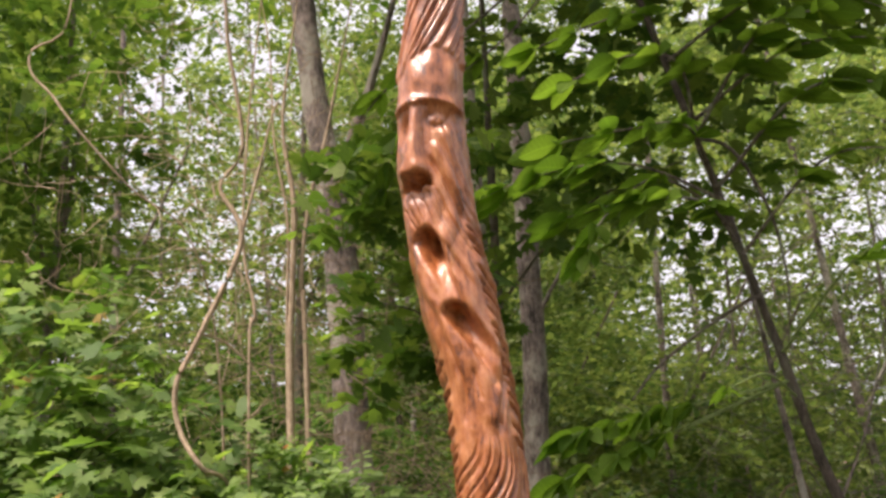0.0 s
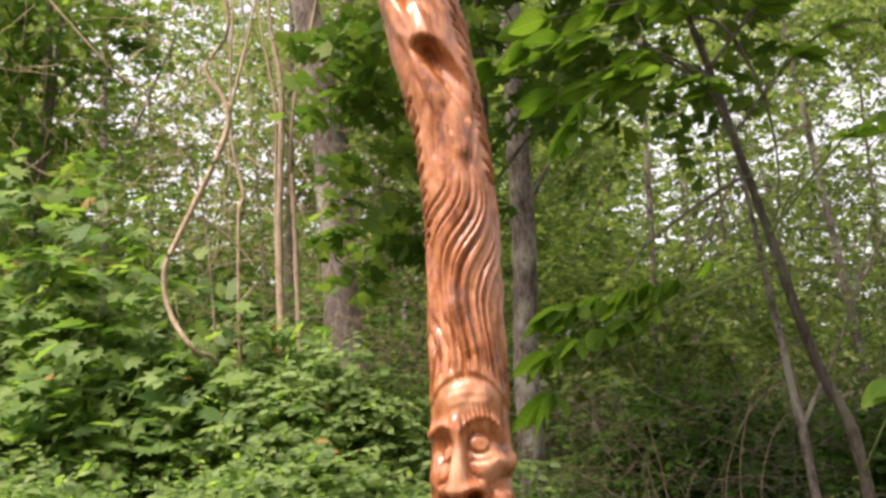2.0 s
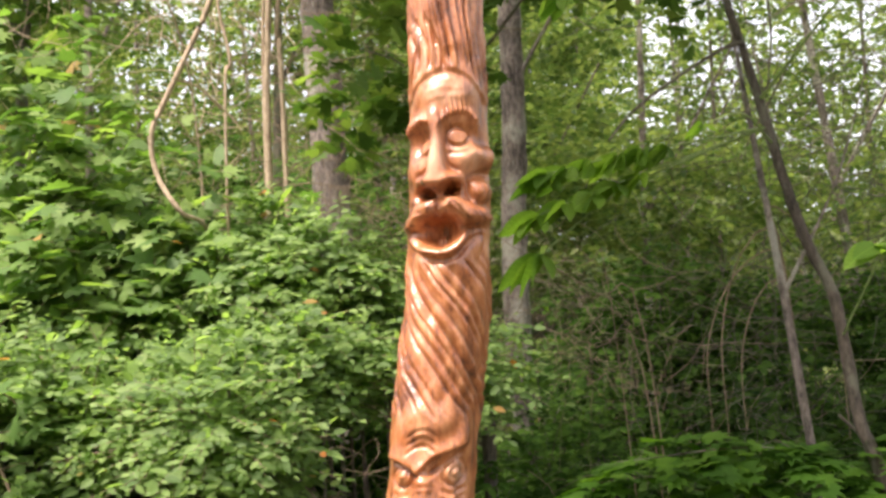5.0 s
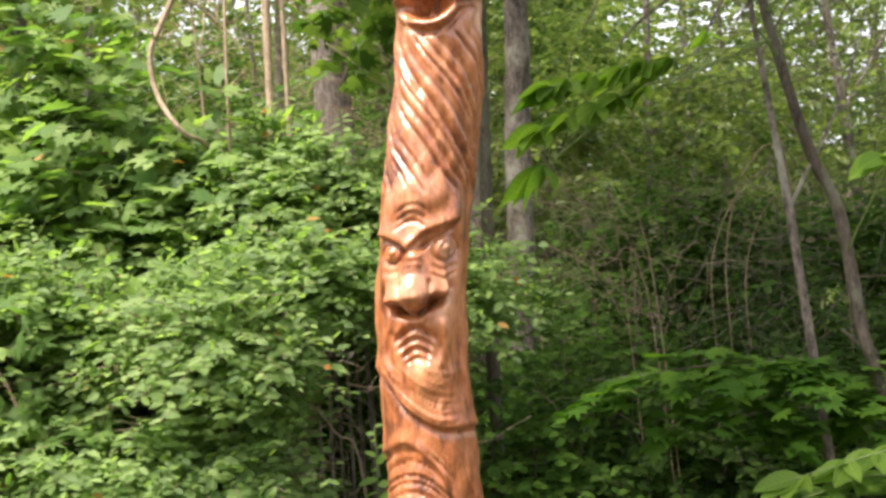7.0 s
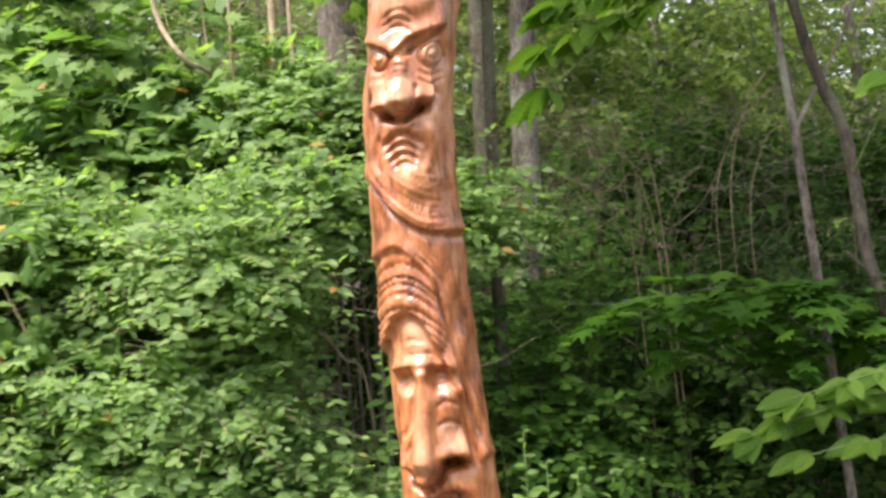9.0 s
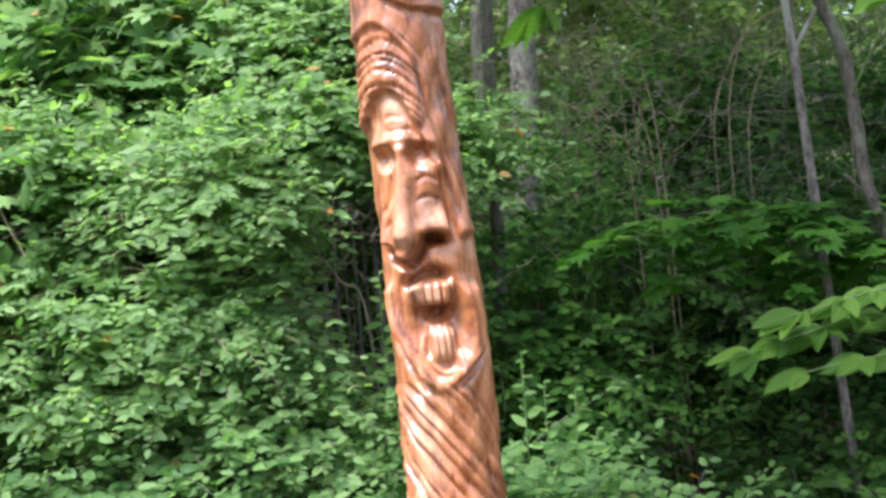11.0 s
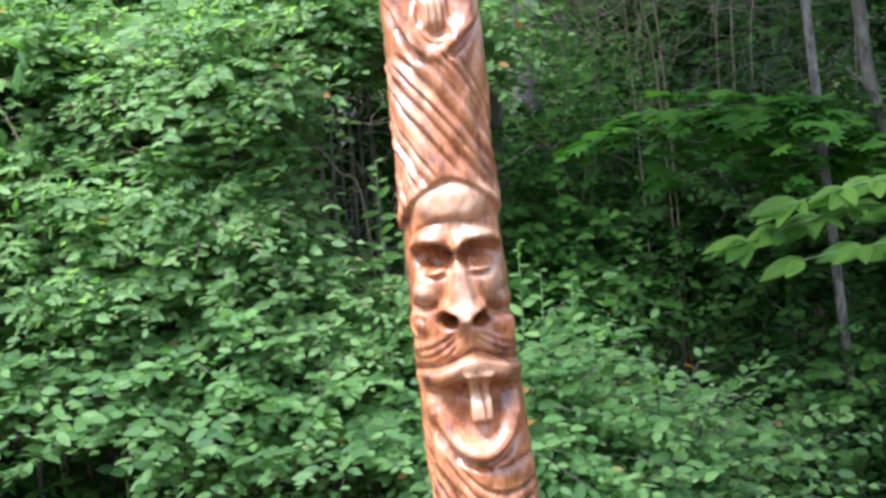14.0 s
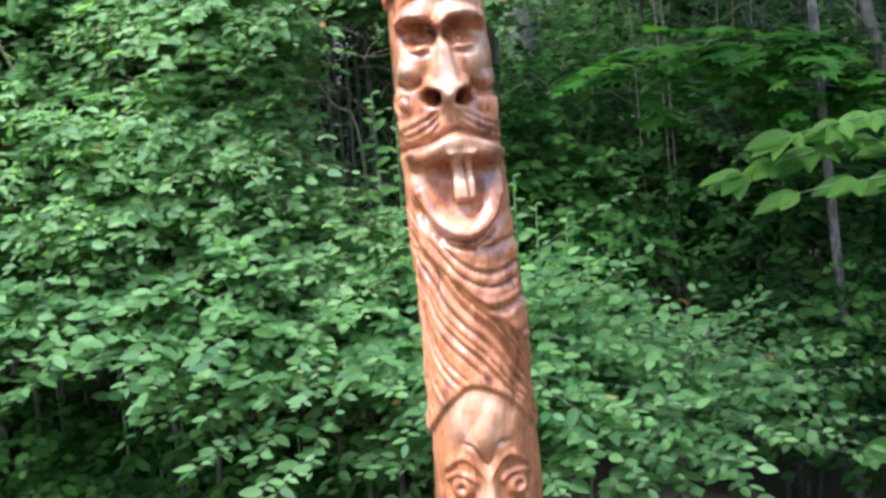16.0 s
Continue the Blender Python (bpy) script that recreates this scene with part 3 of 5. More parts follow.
    d += nose(-4.8, 1664, -3.8, 1634, 2.3, 4.6, 2.8, 6.2) + blob(-9.6, 1636.5, 3.0, 3.0, 2.4, 1.7) + blob(2.0, 1636.8, 3.0, 3.0, 2.4, 1.7) + line(1.0, -2.4, (-12.5, 1630.8), (-8, 1631.2), (-4, 1630.6), (0, 1631.6), (4.4, 1633.2)) + pit(-10.2, 1632.0, 3.3, 2.5, -8.5, 0.16) + pit(1.6, 1633.0, 3.1, 2.4, -8.5, 0.16) + line(0.8, -1.4, (-6.6, 1650), (-8.2, 1642), (-12.6, 1638.4)) + line(0.8, -1.4, (-1.4, 1650), (0.4, 1643), (5.2, 1639.6))
    d += line(3.3, 3.4, (-2.4, 1628.4), (3, 1626), (8, 1622.8), (13, 1621.6), (16.8, 1624), p=1.6) + line(2.8, 2.0, (-6, 1628), (-10.5, 1625), (-14.2, 1621), (-16, 1617), p=1.6) + line(0.9, -2.6, (-3, 1622.6), (3.3, 1619.2), (9, 1616.8), (15, 1617)) + line(0.7, -1.6, (-4.4, 1630), (-4.2, 1623))
    d += blob(8.5, 1646, 5.0, 5.0, 1.8, 1.5) + blob(15.2, 1647, 3.4, 4.4, 2.4, 1.6) + blob(13.4, 1632, 4.0, 4.6, 3.0, 1.7) + blob(-13.5, 1642, 3.6, 5.0, 1.6, 1.5) + line(1.0, -2.6, (8.4, 1637), (12.4, 1639.4), (17.4, 1640.4)) + line(1.0, -2.0, (8.6, 1638), (8.8, 1632), (10.4, 1627.6)) + line(0.7, -0.9, (0, 1648), (6, 1647.5), (11, 1650)) + sum(line(0.45, -0.7, (11.4 + k, 1628 + k), (13.4 + k, 1631.5), (12.6 + k, 1635)) for k in (0, 2.2))
    d += shelf(1.2, 4.2, (-18, 1615), (-11, 1622), (-3.3, 1624.5), (3, 1622), (10, 1617.5), (18, 1613)) + strands(a * 0.5 + np.abs(a + 3.3) * 0.7 + Z * 0.9, 2.4, 0.7, front * band(1615, 1631, 3))
    gaps1 = 1 - 0.5 * np.exp(-((np.abs(np.sin(np.pi * (a + 1.2) / 3.1)) / 0.35) ** 2))
    d += pit(-4.6, 1616.2, 9.0, 5.6, -12, 0.11) + line(1.8, 2.2, (-15, 1617), (-13.4, 1612.2), (-10, 1609), (-4.5, 1607.3), (1.2, 1607.8), (5.2, 1611.7), (6.8, 1617.3), p=1.5) + blob(-4.6, 1613.2, 6.2, 1.8, 4.0, 2.2) * gaps1
    abraded_sheen(-4.2, 1645, 3.4, 10, 0.7)
    abraded_sheen(1, 1674, 11, 6, 0.7)
    abraded_sheen(9, 1645, 5.5, 6, 0.6)
    d += line(1.3, -1.5, (-14, 1612), (-9, 1606.3), (-3, 1604.3), (4, 1606), (10, 1612), (16, 1616))
    d += strands(arc * 0.76 + (Z - 1570) * 0.65 + wob(9, 1.2, 4), 4.6, 0.95, band(1541, 1606))
    # third face
    d += blob(-3.8, 1540.5, 10, 7, 1.9, 1.8) + sum(line(0.6, -0.8, (-9.5, q - 3.5), (-7, q - 1), (-4, q), (-1, q - 1), (1.5, q - 3.5)) for q in (1531.5, 1534.5, 1537.5))
    d += shelf(2.6, 9, (-18, 1527.4), (-12, 1524.9), (-6.3, 1520.8), (-4.6, 1520.6), (0, 1525.8), (6, 1528.2), (15, 1531.2), soft=0.3) + line(0.9, -1.6, (-16, 1525.5), (-9, 1522.6), (-4.6, 1518.6)) + line(0.9, -1.6, (-2.4, 1518.6), (4, 1523), (13.5, 1528.4))
    d += blob(-11.2, 1518.5, 5.5, 5.5, -1.6, 1.6) + blob(9.7, 1519.5, 7.4, 6.2, -1.6, 1.6) + blob(-11, 1519.6, 3.6, 3.5, 2.6, 1.8) + blob(9.9, 1520.2, 4.7, 4.4, 2.8, 1.8)
    d += line(0.55, -1.3, *ring(9.9, 1520.2, 2.3, 2.3)) + line(0.6, -1.2, *ring(9.9, 1520.2, 5.2, 4.9)) + line(0.5, -1.0, *ring(-10.6, 1519.6, 1.8, 1.8)) + line(0.5, -1.1, *ring(-11, 1519.4, 4.4, 3.8)) + line(0.6, -0.8, (3.5, 1511), (9, 1508.5), (15, 1511.5)) + sum(line(0.45, -0.7, (-5.4, q - 0.8), (-2.4, q), (1.4, q - 0.6)) for q in (1511.2, 1513.4, 1515.6)) + line(0.8, -0.9, (4, 1514), (9, 1511.7), (15, 1514)) + line(0.8, -0.9, (-15, 1513), (-11, 1511.7), (-7, 1513))
    d += shelf(4.8, 10, (-14, 1500.6), (-11.7, 1499.2), (-8.3, 1498.2), (-1.7, 1497), (2.7, 1499.4), (7.1, 1501), (12, 1504), soft=0.4) + line(3.4, 2.6, (-2.4, 1521), (-2.2, 1510), (-1.8, 1499), p=1.4) + blob(-1.7, 1504, 4.6, 5.0, 2.0, 1.7) + line(1.2, -4.5, (-12.4, 1498.4), (-8.3, 1496.6), (-1.7, 1495.2), (2.9, 1497.6), (7.4, 1499.2), (10.6, 1501.4)) + pit(-8.4, 1498.4, 2.8, 1.9, -5, 0.2) + pit(5.6, 1500.4, 3.0, 1.9, -5, 0.2) + line(0.8, -1.2, (-6.4, 1508), (-6.4, 1502)) + line(0.8, -1.2, (3.4, 1508.6), (3.6, 1503)) + line(0.9, -1.2, (-13.6, 1507), (-14, 1501)) + line(0.9, -1.2, (10, 1510), (12.5, 1504))
    d += line(1.1, -2.4, *arch(-2.2, 1490.2, 8.0, 5.4)) + line(0.9, -1.9, *arch(-2.0, 1486.2, 6.8, 4.0)) + line(0.9, -1.9, *arch(-1.8, 1482.4, 5.6, 3.2)) + line(0.8, -1.4, *arch(-1.6, 1479, 4.2, 2.2)) + line(1.3, -1.1, (-11.5, 1490), (-12.8, 1482), (-11, 1475)) + line(1.8, 0.8, (7.5, 1494), (9, 1484), (6, 1474))
    abraded_sheen(-1.5, 1506, 6, 5, 0.85)
    abraded_sheen(10, 1520, 5, 5, 0.5)
    abraded_sheen(-4, 1541, 9, 6, 0.25)
    abraded_sheen(11, 1500, 5, 10, 0.35)
    d += blob(3, 1471.5, 8, 6, 1.5, 1.6) + blob(11, 1492, 5, 9, 0.8, 1.4) + band(1468, 1540) * wob(4.2, 0.3, 7)
    e2 = curve((-19, 1477), (-14.4, 1470.5), (-6.5, 1460), (4.4, 1452.5), (18.4, 1450.5))
    d += front * 2.1 * sig((Z - e2) / 0.45) * np.exp(-np.clip(Z - e2, 0, 60) / 9) - front * 1.0 * np.exp(-(((Z - e2 + 1.6) / 1.4) ** 2))
    d += strands(Z - e2 + wob(7, 0.5, 8), 2.5, 0.55, front * sig((Z - e2) / 0.6) * band(1445, 1479, 6) * np.clip(1 - blob(2, 1478, 9, 7, 1), 0, 1) * np.clip((13 - a) / 4, 0, 1))
    # hair and fourth face
    d += shelf(1.7, 5, (-21, 1440), (-11, 1446.3), (-4.7, 1444.5), (3, 1437), (8, 1424)) + line(1.2, -1.6, (7, 1428), (12, 1400), (15, 1366))
    e3 = curve((-19, 1404), (-14.4, 1413), (-11, 1418.5), (-7.2, 1421), (-3, 1419.5), (0.6, 1414), (6, 1400), (11, 1384), (14, 1362))
    over3 = sig((Z - e3) / 0.6)
    d += strands(Z + 0.05 * (a + 7) ** 2 + wob(9, 0.6, 9), 4.0, 0.9, front * over3 * band(1395, 1445) * np.clip((10 - a) / 6, 0, 1))
    d += strands(a + 0.16 * (Z - 1380) + wob(9, 0.7, 10), 3.6, 0.6, front * band(1312, 1442) * np.clip((a - 6) / 5, 0, 1) * over3)
    d += front * band(1352, 1440, 10) * (over3 * 2.4 * np.exp(-np.clip(Z - e3, 0, 60) / 16) - (1 - over3) * 0.9)
    d += blob(-6.5, 1412.5, 5, 4, 0.9, 1.4) + blob(-4, 1406.3, 6, 3, 0.8, 1.4) + line(0.5, -0.6, (-9, 1409.5), (-5, 1410.4), (-1, 1409)) + line(0.5, -0.6, (-9.5, 1406), (-4, 1407), (1, 1406)) + shelf(2.2, 2.6, (-18, 1397), (-10, 1399.8), (-3, 1400.6), (3, 1400), (9.5, 1397)) + line(0.9, -1.2, (-9, 1404.5), (-2, 1405), (2, 1404.5))
    d += blob(-10.5, 1394, 5.2, 4.2, -4.6, 2) + blob(5, 1394.4, 6, 4, -3.6, 2) + blob(-10.3, 1392.4, 3.4, 2.0, 2.2, 1.7) + blob(5, 1393, 3.8, 2.0, 1.8, 1.7) + line(0.5, -0.9, (-13, 1392.4), (-10, 1392), (-7.6, 1393)) + line(0.5, -0.9, (2, 1393), (5, 1392.4), (8, 1393.4))
    d += shelf(5.2, 22, (-17, 1360), (-13.9, 1357.4), (-10, 1355.2), (-6.6, 1354.2), (-3.8, 1357.6), (-0.2, 1362), (4.4, 1364), (8.4, 1363), (12, 1360.6), soft=0.4) + line(3.6, 4.2, (-2.6, 1403), (-3.5, 1386), (-5.4, 1371), (-6.9, 1358), p=1.5) + line(2.2, 0.7, (-1, 1365.5), (4, 1368), (8.5, 1366)) + line(0.8, -0.9, (-0.5, 1376), (3.6, 1378.4), (8, 1377), (11, 1371)) + line(0.7, -0.7, (0.5, 1384), (5, 1386), (10, 1383.4)) - blob(8.5, 1373, 6.5, 9, 1.4, 1.4) + line(0.8, -1.2, (-7.4, 1384), (-10, 1372), (-12.6, 1366))
    d += line(1.5, -7, (-16.5, 1357.6), (-13.9, 1355.2), (-10, 1352.8), (-6.4, 1351.8), (-3.2, 1355), (0.2, 1359.8), (4.4, 1361.9), (8.4, 1361), (11, 1359.4)) + pit(-13.8, 1357.2, 3.0, 2.6, -9, 0.16) + pit(4.6, 1361.8, 4.6, 2.2, -8, 0.18)
    d += line(1.0, -1.2, (-8.5, 1389), (-10.5, 1378), (-14, 1372)) + blob(3.5, 1387, 4.6, 3.6, 0.4, 1.4)
    d += pit(1.4, 1328, 11.2, 19.5, -4.6, 0.1) + line(1.9, -5.4, (-11, 1342), (-8.7, 1345.4), (-4, 1347.6), (1.5, 1348.8), (5.9, 1348), (8, 1345))
    gaps = 1 - 0.65 * np.exp(-((np.abs(np.sin(np.pi * (a - 0.5) / 3.6)) / 0.3) ** 2))
    gaps3 = 1 - 0.5 * np.exp(-((np.abs(np.sin(np.pi * (a - 0.5) / 2.9)) / 0.35) ** 2))
    d += slab(0.4, 1340.2, 8.6, 4.6, 4.8, 0.7) * gaps + pit(1.6, 1332.2, 8.2, 2.9, -9, 0.14) + slab(2.8, 1319.8, 6.4, 6.2, 4.0, 0.9) * gaps3 + line(1.2, 1.8, (-7.4, 1325), (-6.6, 1318), (-2.6, 1311.4), (2.4, 1309), (7.6, 1311.6), (11, 1319), (11.4, 1326))
    abraded_sheen(1.8, 1319, 6, 8, 0.8)
    abraded_sheen(0.3, 1340.4, 8, 5, 0.7)
    abraded_sheen(-5.4, 1372, 3.6, 17, 0.55)
    abraded_sheen(4, 1371, 6, 6, 0.55)
    abraded_sheen(-4, 1410, 6, 8, 0.6)
    d += line(2.0, 3.6, (-16.2, 1347), (-16.4, 1335.4), (-13.9, 1325), (-10.6, 1318.2), (-6, 1308), (-3.6, 1303), p=1.5) + line(1.8, 3.4, (12.6, 1344), (14.2, 1329), (13.4, 1318), (9.3, 1310), (4.4, 1305.4), p=1.5) + line(1.5, 2.6, (16.6, 1344), (17.6, 1329), (16.8, 1319), (12.6, 1310.4), p=1.5)
    d += line(0.6, -1.0, (-17.4, 1343), (-16.8, 1331), (-13, 1319)) + line(1.3, -2.4, (-18, 1333), (-15.8, 1319), (-9, 1306), (-4.5, 1300.6)) + line(1.2, -2.2, (19.4, 1325), (18, 1315), (12.5, 1307), (5.5, 1302.4)) + blob(0.6, 1304.5, 4, 3, 1.0, 1.5)
    e4 = curve((-20, 1236), (-15.9, 1244), (-8, 1252), (2, 1256), (12, 1251.5), (20.1, 1241), (24, 1230))
    above4 = sig((Z - e4) / 0.6)
    d += strands(arc * 0.74 + (Z - 1280) * 0.68 + wob(14, 1.0, 11), 5.6, 1.7, band(1225, 1306) * above4 * np.clip((Z - e4) / 7, 0.1, 1) * np.clip((22 - arc) / 24, 0.3, 1))
    # fifth face
    d += hairline(e4, 1.9, 13) * band(1215, 1330)
    d += blob(2, 1247, 15, 7, 2.2, 2.2) + line(1.0, -1.1, (-17, 1233.5), (-9, 1238), (0.1, 1240), (9, 1238.6), (19, 1233.5)) + shelf(4.2, 3.4, (-18, 1227), (-13, 1230.4), (-6, 1231), (-0.7, 1228.2), (2.5, 1228), (5.4, 1231), (11.6, 1231.8), (20, 1227.4), soft=0.35)
    d += blob(-7, 1234, 5.5, 3, 1.4, 1.6) + blob(10.4, 1234.6, 5.5, 3, 1.6, 1.6)
    for x, q in ((-7.6, 1225.6), (9.8, 1226.0)):
        d += pit(x, q, 7.6, 5.0, -10.0, 0.12) + blob(x + 0.6, q - 2.5, 4.4, 3.2, 7.6, 1.9) + line(0.55, -1.5, *ring(x + 0.8, q - 2.1, 1.4, 1.4)) + line(0.9, 1.2, (x - 5.6, q - 3), (x, q - 6.0), (x + 5, q - 4)) + line(0.7, -1.0, (x - 6, q - 6.6), (x, q - 8.4), (x + 5, q - 7))
    d += nose(2.4, 1232, 2.4, 1199.6, 1.7, 6.4, 2.0, 7.4) + blob(2.4, 1203, 3.4, 4, 1.4, 1.6) + blob(-4, 1204.6, 3.2, 3.4, 2.6, 1.8) + blob(9, 1204.4, 3.2, 3.4, 2.6, 1.8) + pit(-3.6, 1200.9, 3.5, 2.7, -14.0, 0.14) + pit(8.8, 1200.7, 3.5, 2.7, -14.0, 0.14)
    d += blob(-10.5, 1215.5, 5.6, 5.6, 1.8, 1.5) + blob(15, 1215.5, 5.6, 5.6, 1.8, 1.5) + blob(-13.6, 1211, 4.2, 3.6, 1.7, 1.5) + blob(19, 1206.6, 4.0, 3.6, 1.6, 1.5) + blob(-15.6, 1198.6, 4.6, 5.4, 2.2, 1.7) + blob(19.3, 1196.6, 4, 5, 1.8, 1.6)
    d += line(1.3, -2.8, (-19, 1205.6), (-13, 1205.4), (-7.6, 1208)) + line(1.3, -2.6, (22, 1201.8), (16, 1201.8), (12.5, 1207)) + line(0.8, -1.2, *ring(-15.6, 1198.6, 2.6, 3, 0, 5, 9))
    d += shelf(0.9, 2.4, (-22, 1187.5), (-12, 1190.5), (-4, 1194), (2.4, 1197), (9, 1193.5), (15, 1190), (23, 1187)) + blob(-12, 1188, 7, 4.5, 1.4, 1.5) + blob(15.5, 1188, 7, 4.5, 1.4, 1.5) + sum(line(0.55, -0.9, (-1.5, 1196 - k), (-6, 1193 - k * 1.3), (-12, 1189.6 - k * 1.3), (-18, 1187.6 - k)) + line(0.55, -0.9, (6.5, 1196 - k), (11, 1193 - k * 1.3), (17, 1189.4 - k * 1.3), (22, 1187 - k)) for k in (0, 2.6, 5.2)) + line(0.5, -0.7, (2.4, 1197), (2.6, 1190))
    d += line(1.1, -3.2, (-23, 1177), (-17.7, 1181), (-10, 1181.8), (-3, 1184.8), (4.6, 1187.6), (12, 1185.2), (20.3, 1181), (25, 1177))
    d += line(4.2, 3.6, (-19, 1175.4), (-13, 1177.2), (-5, 1179.2), (4.4, 1182.4), (12, 1180.4), (17, 1177.4), (22, 1174.6), p=1.9)
    d += pit(2.6, 1163.5, 13.4, 12, -5.4, 0.16) + pit(2.4, 1172, 12, 3.6, -3.0, 0.25) + slab(5.0, 1169, 4.9, 10, 6.4) * (1 - 0.6 * sig((Z - 1175) / 1.2)) + line(0.5, -2.2, (6.0, 1177), (6.3, 1168), (6.6, 1159.5))
    d += line(2.9, 3.6, (-15.6, 1171), (-14.4, 1165), (-9, 1155.4), (-3, 1149), (3, 1146.6), (9, 1149), (14, 1155), (17.2, 1163), (18.4, 1169), p=1.6) + line(1.4, -3.0, (-18.5, 1160), (-14, 1151), (-8, 1144.6), (2, 1141.4), (12, 1144), (19.5, 1153))
    abraded_sheen(2, 1247, 15, 8, 1.0)
    abraded_sheen(2.4, 1212, 5, 16, 0.9)
    abraded_sheen(10.4, 1234.6, 5, 3, 0.8)
    abraded_sheen(-7, 1234, 5, 3, 0.5)
    abraded_sheen(-12, 1213, 5, 5, 0.7)
    abraded_sheen(15, 1216, 5, 7, 0.6)
    abraded_sheen(4, 1181, 14, 4, 0.6)
    abraded_sheen(5, 1167, 5, 9, 0.9)
    abraded_sheen(-4, 1151, 10, 7, 0.5)
    abraded_sheen(-9, 1282, 7, 24, 0.45)
    fold = curve((-21, 1172), (-17.6, 1157), (-14.6, 1139), (1.5, 1121), (14, 1107), (23, 1098))
    upper = sig((Z - fold) / 0.7)
    d += strands(Z - 0.035 * (a - 6) ** 2 + 0.45 * a + wob(14, 0.8, 12), 9.0, 1.15, front * upper * band(1092, 1146)) + front * upper * 1.6 * np.exp(-np.clip(Z - fold, 0, 60) / 10) * band(1090, 1170)
    e5 = curve((-24, 1056), (-20.5, 1064), (-11, 1077), (-1, 1083.5), (12, 1077), (22, 1062))
    above5 = sig((Z - e5) / 0.7)
    d += strands(arc * 0.72 + (Z - 1100) * 0.62 + wob(8, 1.1, 13), 3.9, 1.0, above5 * (1 - upper) * band(1050, 1160) * np.clip((Z - e5) / 6, 0.15, 1))
    # sixth face, cut off below
    d += hairline(e5, 1.7, 10) * band(1045, 1120)
    abraded_sheen(0.5, 1067.5, 13, 12, 0.9)
    abraded_sheen(1.2, 1030, 5, 14, 0.7)
    d += blob(0.5, 1067.5, 13.5, 12.5, 2.2, 2) + shelf(2.0, 2.6, (-18, 1045), (-11, 1051.5), (-6, 1051.5), (1, 1042.5)) + shelf(2.0, 2.6, (1, 1042.5), (8, 1052), (13, 1052), (20, 1045)) + line(0.9, -1.3, (-9, 1059), (-4, 1058), (1, 1050), (6, 1058.5), (11, 1059.5))
    for x in (-10.2, 13.0):
        d += blob(x, 1039.5, 7.4, 6.5, -2.0, 1.8) + blob(x, 1039.5, 4.9, 4.7, 3.4, 1.8) + blob(x + 0.4, 1040, 1.7, 1.7, -2.2, 1.5)
        d += line(1.1, 1.5, *ring(x, 1039.5, 7, 6.4, 0.2, 2.9, 9))
    d += nose(1.2, 1044, 1.4, 1016, 2.6, 6, 2, 6)
    # tool marks all over
    chips = np.zeros_like(a)
    for k in range(7):
        lean_k, wave = rng.uniform(-0.9, 0.9), rng.uniform(2.4, 7.0)
        chips += np.abs(np.sin((arc * math.cos(lean_k) + (Z * 0.45) * math.sin(lean_k)) / wave + rng.uniform(0, 6) + np.sin(Z / rng.uniform(9, 25)) * 1.3)) - 0.64
    facets = np.abs(np.sin(arc / 2.1 + 0.8 * np.sin(Z / 5.3) + 0.5 * np.sin(Z / 1.9 + arc / 3.0))) * np.abs(np.sin(Z / 3.4 + np.sin(arc / 3.7) * 1.2))
    d += carved * 0.1 * (facets - 0.4) + carved * (0.36 * chips + wob(2.6, 0.14, 21) + wob(17, 0.35, 15)) + (1 - carved) * wob(40, 0.8, 3)
    rr = np.maximum(R - 0.7 * carved + d * 1.15, R * 0.15) / 1000
    V = np.stack([cx[:, None] + rr * np.sin(T), STAFF_Y - rr * np.cos(T), Z / 1000], -1)
    n, w = T.shape
    k, j = np.meshgrid(np.arange(n - 1), np.arange(w), indexing="ij")
    j2 = (j + 1) % w
    f = np.stack([k * w + j, k * w + j2, (k + 1) * w + j2, (k + 1) * w + j], -1).reshape(-1, 4)
    verts = np.vstack([V.reshape(-1, 3), [(cx[-1], STAFF_Y, z[-1] + 0.008)], [(cx[0], STAFF_Y, z[0])]])
    top, bot = len(verts) - 2, len(verts) - 1
    jj = np.arange(w)
    cap = np.stack([(n - 1) * w + jj, (n - 1) * w + (jj + 1) % w, np.full(w, top)], -1)
    cap2 = np.stack([(jj + 1) % w, jj, np.full(w, bot)], -1)
    me = mesh_of("carved_staff", verts, [f, np.vstack([cap, cap2])], WOOD)
    cut_values = me.attributes.new("cut", "FLOAT", "POINT")
    cut_values.data.foreach_set("value", np.r_[cut.ravel(), 0, 0].astype(np.float32))
    sheen_values = me.attributes.new("abraded_sheen", "FLOAT", "POINT")
    sheen_values.data.foreach_set("value", np.r_[pale.ravel(), 0, 0].astype(np.float32))
    return me


tagged(new("carved_staff", staff_mesh()), "tall varnished orange-brown wooden staff carved with bearded masks, standing upright", "carved staff")


# ---- shrubs ----
SHARED = {}


# shaded hollows in the thicket, open to bare twigs: middle and half sizes
HOLLOWS = [((-0.5, 3.35, 1.1), (0.12, 0.75, 0.14)), ((-1.42, 3.2, 1.39), (0.11, 0.3, 0.1)), ((-1.0, 3.1, 1.22), (0.09, 0.3, 0.08)), ((-0.3, 3.6, 1.5), (0.1, 0.35, 0.12))]


def in_hollow(p):
    out = np.zeros(len(p), bool)
    for mid, half in HOLLOWS:
        out |= (((p - np.array(mid)) / np.array(half)) ** 2).sum(1) < 1
    return out


